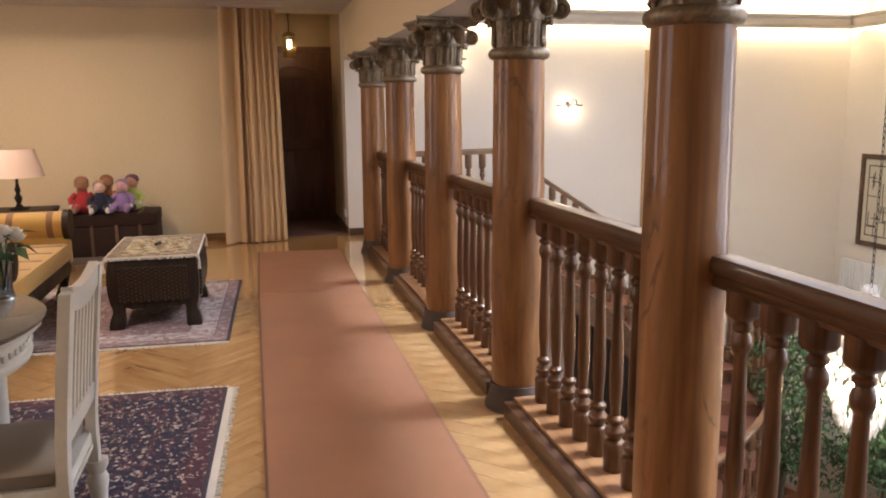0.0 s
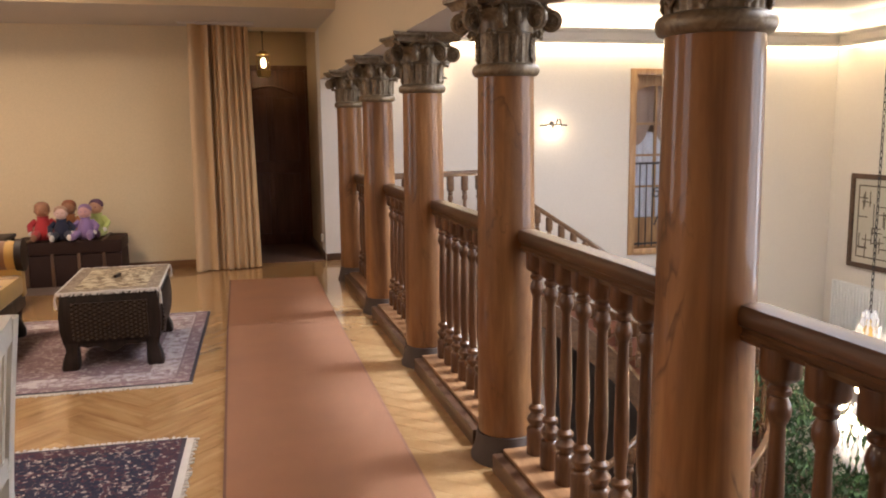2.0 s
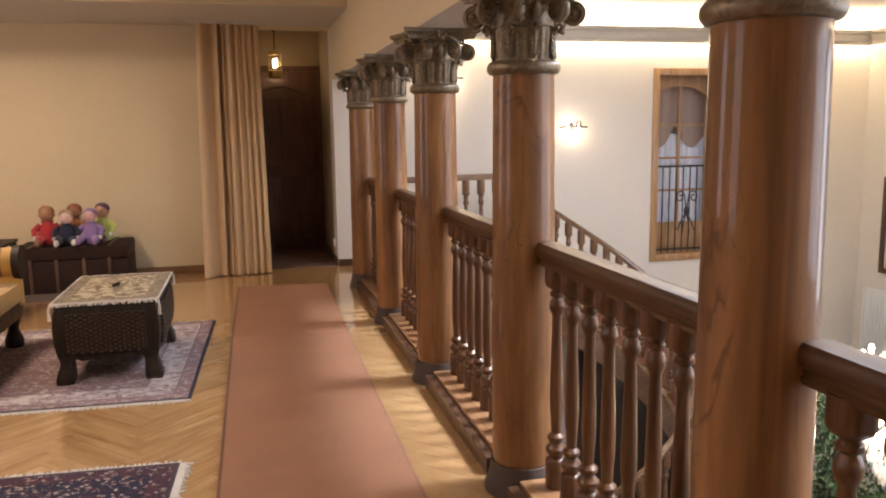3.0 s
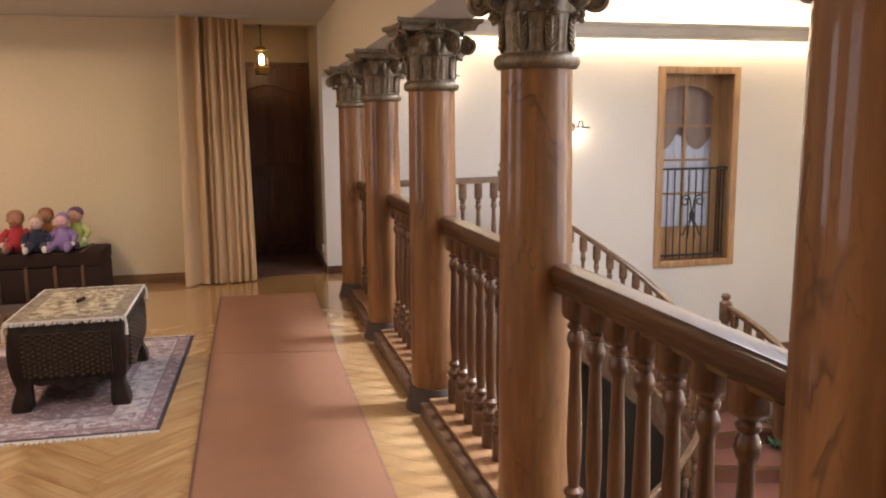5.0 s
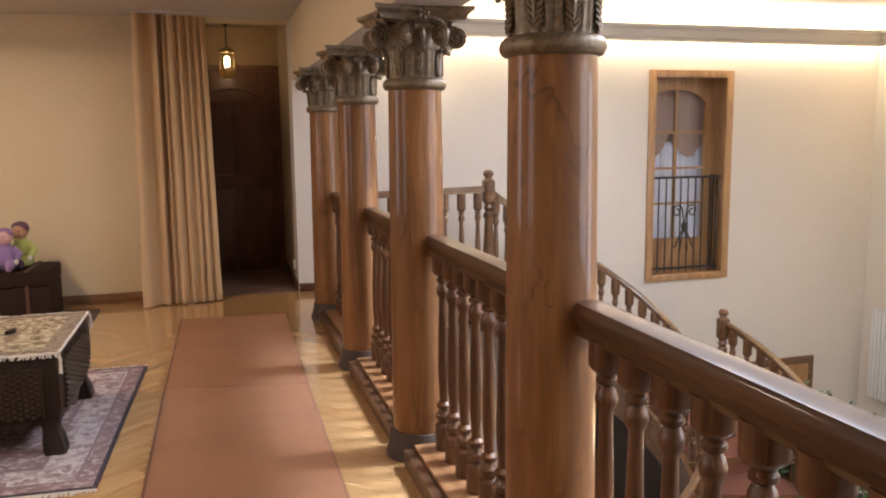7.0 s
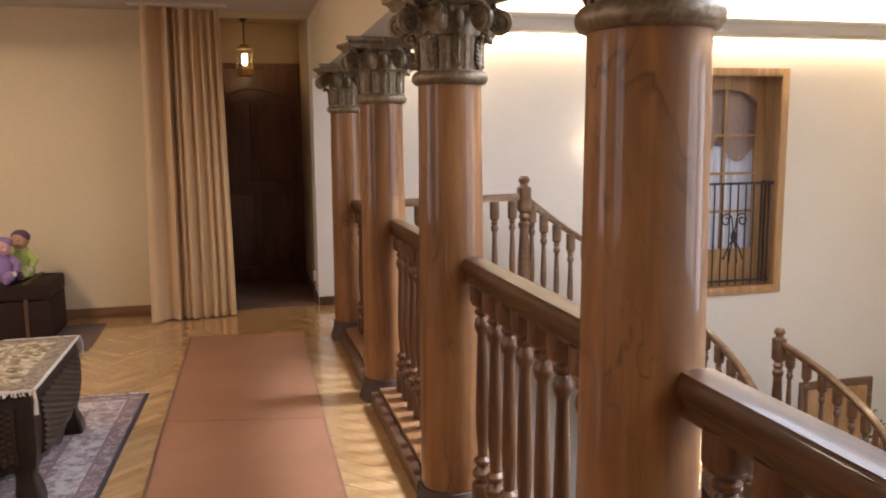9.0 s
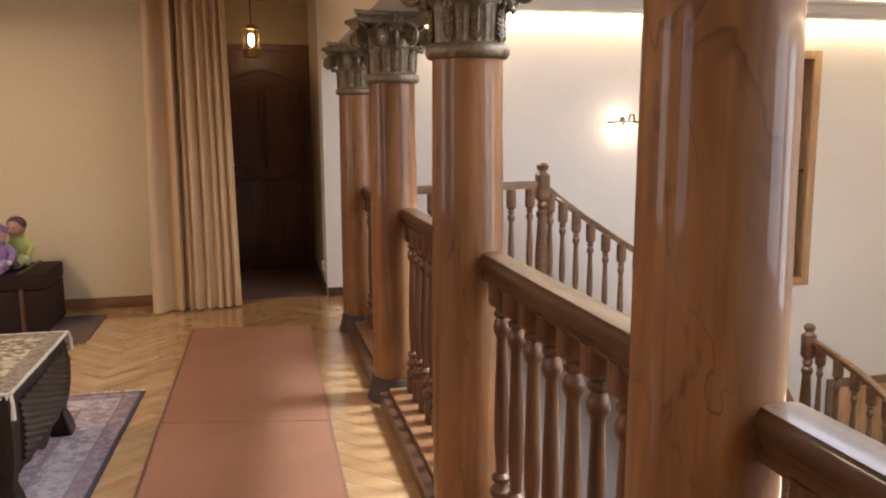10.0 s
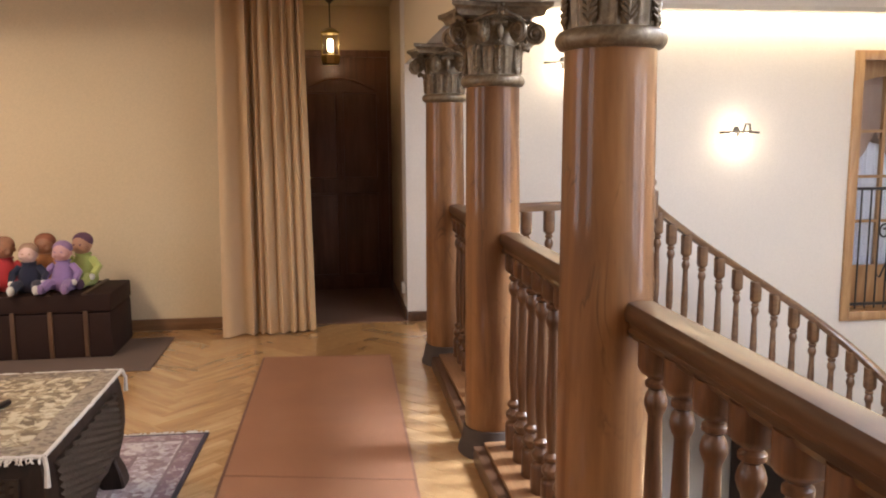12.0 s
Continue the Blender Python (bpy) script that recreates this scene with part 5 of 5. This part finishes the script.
for sy in (-1, 1):
    bm = bmesh.new()
    tube(bm, [(-SD + 0.05, sy * (SL - 0.03), 0.56), (-0.02, sy * (SL - 0.03), 0.56)], 0.10, 16)
    arm = part("arm_bolster", bm, M_GOLD, sofa, "rolled gold arm")
    for x in (-0.62, -0.36, -0.10):
        bm = bmesh.new()
        tube(bm, [(x - 0.022, sy * (SL - 0.03), 0.56), (x + 0.022, sy * (SL - 0.03), 0.56)], 0.1025, 16)
        part("stripe", bm, M_GOLDSTRIPE, arm, "brown stripe")
    part("arm_panel", one_box(-SD, 0.01, sy * (SL - 0.03) - 0.05, sy * (SL - 0.03) + 0.05, 0.28, 0.50, 0.012), M_GOLD, sofa)
    bm = bmesh.new()
    tube(bm, [(-0.018, sy * (SL - 0.03), 0.56), (0.025, sy * (SL - 0.03), 0.56)], 0.112, 16)
    part("arm_front", bm, M_BLACKWOOD, sofa, "carved dark scroll")
    for x in (-SD + 0.06, -0.05):
        bm = bmesh.new()
        lathe(bm, [(0.040, 0.0), (0.055, 0.02), (0.058, 0.06), (0.030, 0.13), (0.040, 0.17), (0.050, 0.21)], 12, (x, sy * (SL - 0.08), 0))
        part("leg", bm, M_BLACKWOOD, sofa, "turned dark leg")

side = thing("side_table", pose(-1.63, 7.55, 0), "low dark wooden side table behind the sofa", "table")
part("tabletop", one_box(-0.26, 0.26, -0.22, 0.22, 0.56, 0.585, 0.006), M_BLACKWOOD, side)
for sx in (-1, 1):
    for sy in (-1, 1):
        part("leg", one_box(sx * 0.23 - 0.02, sx * 0.23 + 0.02, sy * 0.19 - 0.02, sy * 0.19 + 0.02, 0, 0.56, 0.004), M_BLACKWOOD, side)
tl = thing("table_lamp", pose(-1.63, 7.55, 0.585), "table lamp with pale pink shade and dark turned stem", "lamp")
bm = bmesh.new()
lathe(bm, [(0.075, 0.0), (0.075, 0.012), (0.03, 0.025), (0.016, 0.05), (0.028, 0.08), (0.030, 0.10), (0.014, 0.13), (0.024, 0.16), (0.012, 0.20), (0.010, 0.42), (0.004, 0.44)], 14)
part("stem", bm, M_BLACKWOOD, tl, "dark turned stem")
bm = bmesh.new()
n = 40
loops = []
for r, z in ((0.212, 0.265), (0.150, 0.49), (0.146, 0.49), (0.208, 0.265)):
    loops.append([((r + 0.0025 * math.cos(20 * 2 * math.pi * i / n)) * math.cos(2 * math.pi * i / n), (r + 0.0025 * math.cos(20 * 2 * math.pi * i / n)) * math.sin(2 * math.pi * i / n), z) for i in range(n)])
rings(bm, loops + [loops[0]], True, False)
part("shade", bm, M_SHADE, tl, "pale pink pleated shade")
part("finial", ball(bmesh.new(), (0, 0, 0.455), 0.012), M_BRASS, tl)
part("shade_ring", tube(bmesh.new(), [(-0.147, 0, 0.486), (0, 0, 0.44), (0.147, 0, 0.486)], 0.003, 5), M_BRASS, tl)

# ---- white table, chair, flowers ----
TX, TY, TR = -0.95, 3.00, 0.535
tab = thing("round_table", pose(TX, TY, 0.010), "round grey-white painted table with grey top", "table")
bm = bmesh.new()
lathe(bm, [(TR - 0.02, 0.718), (TR, 0.725), (TR + 0.002, 0.735), (TR - 0.01, 0.741)], 56)
part("tabletop", bm, M_TABLETOP, tab, "smooth grey top")
bm = bmesh.new()
lathe(bm, [(TR - 0.09, 0.60), (TR - 0.05, 0.605), (TR - 0.045, 0.62), (TR - 0.055, 0.63), (TR - 0.055, 0.685), (TR - 0.035, 0.70), (TR - 0.012, 0.706), (TR - 0.01, 0.717), (TR - 0.09, 0.717)], 56)
part("apron", bm, M_WHITEWOOD, tab)
bm = bmesh.new()
for k in range(84):
    a = 2 * math.pi * k / 84
    ball(bm, ((TR - 0.053) * math.cos(a), (TR - 0.053) * math.sin(a), 0.655), 0.010, (1, 1, 1.3), 5, 4)
part("carved_band", bm, M_WHITEWOOD, tab, "carved bead band")
for k in range(4):
    a = math.pi / 4 + k * math.pi / 2
    bm = bmesh.new()
    lathe(bm, [(0.018, 0.0), (0.024, 0.02), (0.020, 0.05), (0.034, 0.48), (0.038, 0.54), (0.026, 0.555), (0.042, 0.575), (0.042, 0.70)], 14, ((TR - 0.11) * math.cos(a), (TR - 0.11) * math.sin(a), 0), [2, 2, 2, 2, 2, 2, 4, 5])
    part("leg", bm, M_WHITEWOOD, tab)


def painted_chair(m, label):
    """Faces -x; the back stands at x = 0, seat towards -x, width along y."""
    c = thing("dining_chair", m, label, "chair")
    hw = 0.195
    part("seat_frame", one_box(-0.43, 0.0, -hw - 0.01, hw + 0.01, 0.385, 0.435, 0.006), M_WHITEWOOD, c)
    part("seat", one_box(-0.42, -0.02, -hw, hw, 0.436, 0.475, 0.016), M_SEAT, c, "taupe upholstered seat")
    bm = bmesh.new()
    for k in range(20):
        y = -hw + 2 * hw * (k + 0.5) / 20
        ball(bm, (0.001, y, 0.395), 0.009, (0.6, 1, 1.3), 5, 4)
        ball(bm, (-0.43 + 0.43 * (k + 0.5) / 20, -hw - 0.011, 0.395), 0.009, (1, 0.6, 1.3), 5, 4)
    part("carved_band", bm, M_WHITEWOOD, c, "carved bead band")

    def back_x(z):
        return 0.0 + 0.12 * max(0.0, (z - 0.45)) ** 1.25

    for sy in (-1, 1):
        bm = bmesh.new()
        loops = []
        for i in range(13):
            z = 0.34 + (0.925 - 0.34) * i / 12
            x, y = back_x(z), sy * (hw - 0.012 + 0.02 * (z - 0.4))
            loops.append([(x - 0.014, y - 0.024, z), (x + 0.014, y - 0.024, z), (x + 0.018, y, z), (x + 0.014, y + 0.024, z), (x - 0.014, y + 0.024, z)])
        rings(bm, loops)
        part("back_post", bm, M_WHITEWOOD, c)
        bm = bmesh.new()
        lathe(bm, [(0.016, 0.0), (0.020, 0.02), (0.017, 0.05), (0.024, 0.24), (0.030, 0.265), (0.030, 0.285), (0.022, 0.30), (0.032, 0.32), (0.032, 0.34)], 12, (0.004, sy * (hw - 0.012), 0))
        part("back_leg", bm, M_WHITEWOOD, c, "turned back leg")
        bm = bmesh.new()
        lathe(bm, [(0.015, 0.0), (0.019, 0.02), (0.016, 0.05), (0.025, 0.30), (0.031, 0.32), (0.022, 0.335), (0.030, 0.35), (0.030, 0.40)], 12, (-0.40, sy * (hw - 0.02), 0))
        part("front_leg", bm, M_WHITEWOOD, c, "turned front leg")
        part("stretcher", tube(bmesh.new(), [(-0.40, sy * (hw - 0.02), 0.17), (0.0, sy * (hw - 0.012), 0.17)], 0.011, 8), M_WHITEWOOD, c)
    part("cross_stretcher", tube(bmesh.new(), [(-0.2, -hw + 0.02, 0.17), (-0.2, hw - 0.02, 0.17)], 0.011, 8), M_WHITEWOOD, c)
    # slats
    for k in range(7):
        y0 = -0.135 + 0.045 * k
        bm = bmesh.new()
        loops = []
        for i in range(9):
            z = 0.56 + (0.885 - 0.56) * i / 8
            loops.append([(back_x(z) + a, y0 + b, z) for a, b in ((-0.008, -0.010), (0.008, -0.010), (0.008, 0.010), (-0.008, 0.010))])
        rings(bm, loops)
        part("slat", bm, M_WHITEWOOD, c)
    for z0, z1, bow in ((0.535, 0.585, 0.0), (0.875, 0.935, 0.018)):
        bm = bmesh.new()
        loops = []
        for i in range(13):
            u = -1 + 2 * i / 12
            y = u * (hw - 0.02)
            zz = bow * (1 - u * u) * -1.2
            x = back_x(z0)
            loops.append([(x - 0.013, y, z0 + zz), (x + 0.013, y, z0 + zz), (x + 0.016, y, z1 + zz), (x - 0.010, y, z1 + zz)])
        rings(bm, loops)
        part("back_rail", bm, M_WHITEWOOD, c)
    return c


painted_chair(pose(-0.265, 2.645, 0.010, 0, 0, 0), "grey-white painted slat-back dining chair with taupe seat")

vase = thing("flower_vase", pose(-0.605, 3.28, 0.751), "blue-grey glass vase of white roses on the table", "vase")
bm = bmesh.new()
lathe(bm, [(0.045, 0.0), (0.050, 0.01), (0.043, 0.04), (0.047, 0.12), (0.058, 0.15), (0.054, 0.15), (0.043, 0.12), (0.038, 0.04), (0.040, 0.012)], 20)
part("vase_body", bm, M_BLUEGLASS, vase)
random.seed(21)
bm = bmesh.new()
heads = []
for k in range(16):
    a, r = k * 2.4, 0.085 * math.sqrt((k + 0.5) / 16)
    p = Vector((r * math.cos(a), r * math.sin(a), 0.235 - 3.0 * r * r + random.uniform(-0.008, 0.008)))
    heads.append(p)
    tube(bm, [(0.02 * math.cos(a), 0.02 * math.sin(a), 0.03), p * 0.6 + Vector((0, 0, 0.06)), p], 0.003, 4)
part("stems", bm, M_LEAF, vase, "green stems")
M_ROSE = plain("white_petals", (0.75, 0.73, 0.66), 0.7)
for p in heads:
    bm = bmesh.new()
    ball(bm, p, 0.013, (1, 1, 1.1), 8, 5)
    for ring_, (n, rr, rise) in enumerate(((3, 0.014, 0.016), (4, 0.020, 0.011), (5, 0.027, 0.004))):
        for i in range(n):
            # cupped petal: a small grid bent round the heart
            a0 = 2 * math.pi * i / n + 0.9 * ring_
            grid = []
            for u in (-1, 0, 1):
                for w in (0, 0.5, 1):
                    a = a0 + u * 1.25 * math.pi / n * (0.5 + 0.5 * w)
                    rad_ = rr * (0.35 + 0.75 * w ** 0.7) * (1 - 0.08 * u * u)
                    grid.append(bm.verts.new(p + Vector((rad_ * math.cos(a), rad_ * math.sin(a), -0.014 + (rise + 0.014) * w - 0.004 * u * u * w))))
            for c in (0, 1):
                for r in (0, 1):
                    bm.faces.new((grid[3 * c + r], grid[3 * c + 3 + r], grid[3 * c + 4 + r], grid[3 * c + 1 + r]))
    part("rose", bm, M_ROSE, vase, "white rose")
for k in range(22):
    a, r = random.uniform(0, 6.28), random.uniform(0.03, 0.10)
    m = Matrix.Translation((r * math.cos(a), r * math.sin(a), random.uniform(0.16, 0.22))) @ Euler((random.uniform(-0.5, 0.5), random.uniform(-0.4, 0.6), a)).to_matrix().to_4x4()
    bm = bmesh.new()
    v = [bm.verts.new(m @ Vector(q)) for q in ((0, 0, 0), (0.03, 0.018, 0.004), (0.07, 0, -0.006), (0.03, -0.018, 0.004))]
    bm.faces.new((v[0], v[1], v[2]))
    bm.faces.new((v[0], v[2], v[3]))
    part("leaf", bm, M_LEAF, vase)

# ---- parquet: herringbone planks, last in the file ----
PW, PL = 0.100, 0.50
me_plank = link_mesh("plank", one_box(-PL / 2 + 0.0008, PL / 2 - 0.0008, -PW / 2 + 0.0008, PW / 2 - 0.0008, -0.014, 0.0), M_PLANK)
S = math.sqrt(0.5)
places = []
ratio = round(PL / PW)
for i in range(-60, 130):
    for j in range(-16, 16):
        # one pair of crossing planks for each step of the zigzag
        for kind in (0, 1):
            gx, gy = i + j * ratio, i - j * ratio
            u, v = gx * PW, gy * PW
            cu_, cv_ = (u + PL / 2, v + PW / 2) if kind == 0 else (u + PW / 2 + 0.0, v + PW + PL / 2)
            x, y = (cu_ - cv_) * S, (cu_ + cv_) * S
            places.append((x - 0.1, y, 45 + (90 if kind else 0)))
X0, X1, Y0, Y1 = WEST + 0.002, 1.31, SOUTH + 0.002, NORTH - 0.024
R45 = (PL + PW) / 2 * S
inside = [p for p in places if X0 - R45 < p[0] < X1 + R45 and Y0 - R45 < p[1] < Y1 + R45]
whole = {p for p in inside if X0 + R45 < p[0] < X1 - R45 and Y0 + R45 < p[1] < Y1 - R45}
near = sorted((p for p in whole if -0.75 < p[0] and 3.4 < p[1] < 8.4 and not 0.36 < p[0] < 0.88), key=lambda p: p[1])[:300]
chosen = set(near)
for x, y, a in near:
    ob = new("plank", me_plank)
    ob.parent = slab
    ob.matrix_basis = pose(x, y, 0, 0, 0, a)


def trimmed(poly):
    """The part of a plank's outline that lies on the floor."""
    for axis, lim, sign in ((0, X0, 1), (0, X1, -1), (1, Y0, 1), (1, Y1, -1)):
        out = []
        for i, q in enumerate(poly):
            r = poly[i - 1]
            dq, dr = sign * (q[axis] - lim), sign * (r[axis] - lim)
            if (dq >= 0) != (dr >= 0):
                k = dr / (dr - dq)
                out.append((r[0] + (q[0] - r[0]) * k, r[1] + (q[1] - r[1]) * k))
            if dq >= 0:
                out.append(q)
        poly = out
        if not poly:
            break
    return poly


verts, faces = [], []
for p in inside:
    if p in chosen:
        continue
    m = pose(p[0], p[1], 0, 0, 0, p[2])
    corners = [m @ Vector((sx * (PL / 2 - 0.0008), sy * (PW / 2 - 0.0008), 0)) for sx, sy in ((-1, -1), (1, -1), (1, 1), (-1, 1))]
    outline = [(c.x, c.y) for c in corners]
    if p not in whole:
        outline = trimmed(outline)
    if len(outline) < 3:
        continue
    n0, nn = len(verts), len(outline)
    verts += [(x, y, z) for z in (-0.014, 0.0) for x, y in outline]
    faces.append([n0 + nn + i for i in range(nn)])
    faces += [[n0 + i, n0 + (i + 1) % nn, n0 + nn + (i + 1) % nn, n0 + nn + i] for i in range(nn)]
me = bpy.data.meshes.new("planks_far")
me.from_pydata(verts, [], faces)
me.materials.append(M_PLANK_FAR)
ob = new("planks", me)
ob.parent = slab
ob["kind"] = "stuff"
# plain border strip under the balustrade
part("border_strip", one_box(1.312, 1.54, SOUTH, NORTH - 0.03, -0.016, -0.002), M_PLANK, slab)
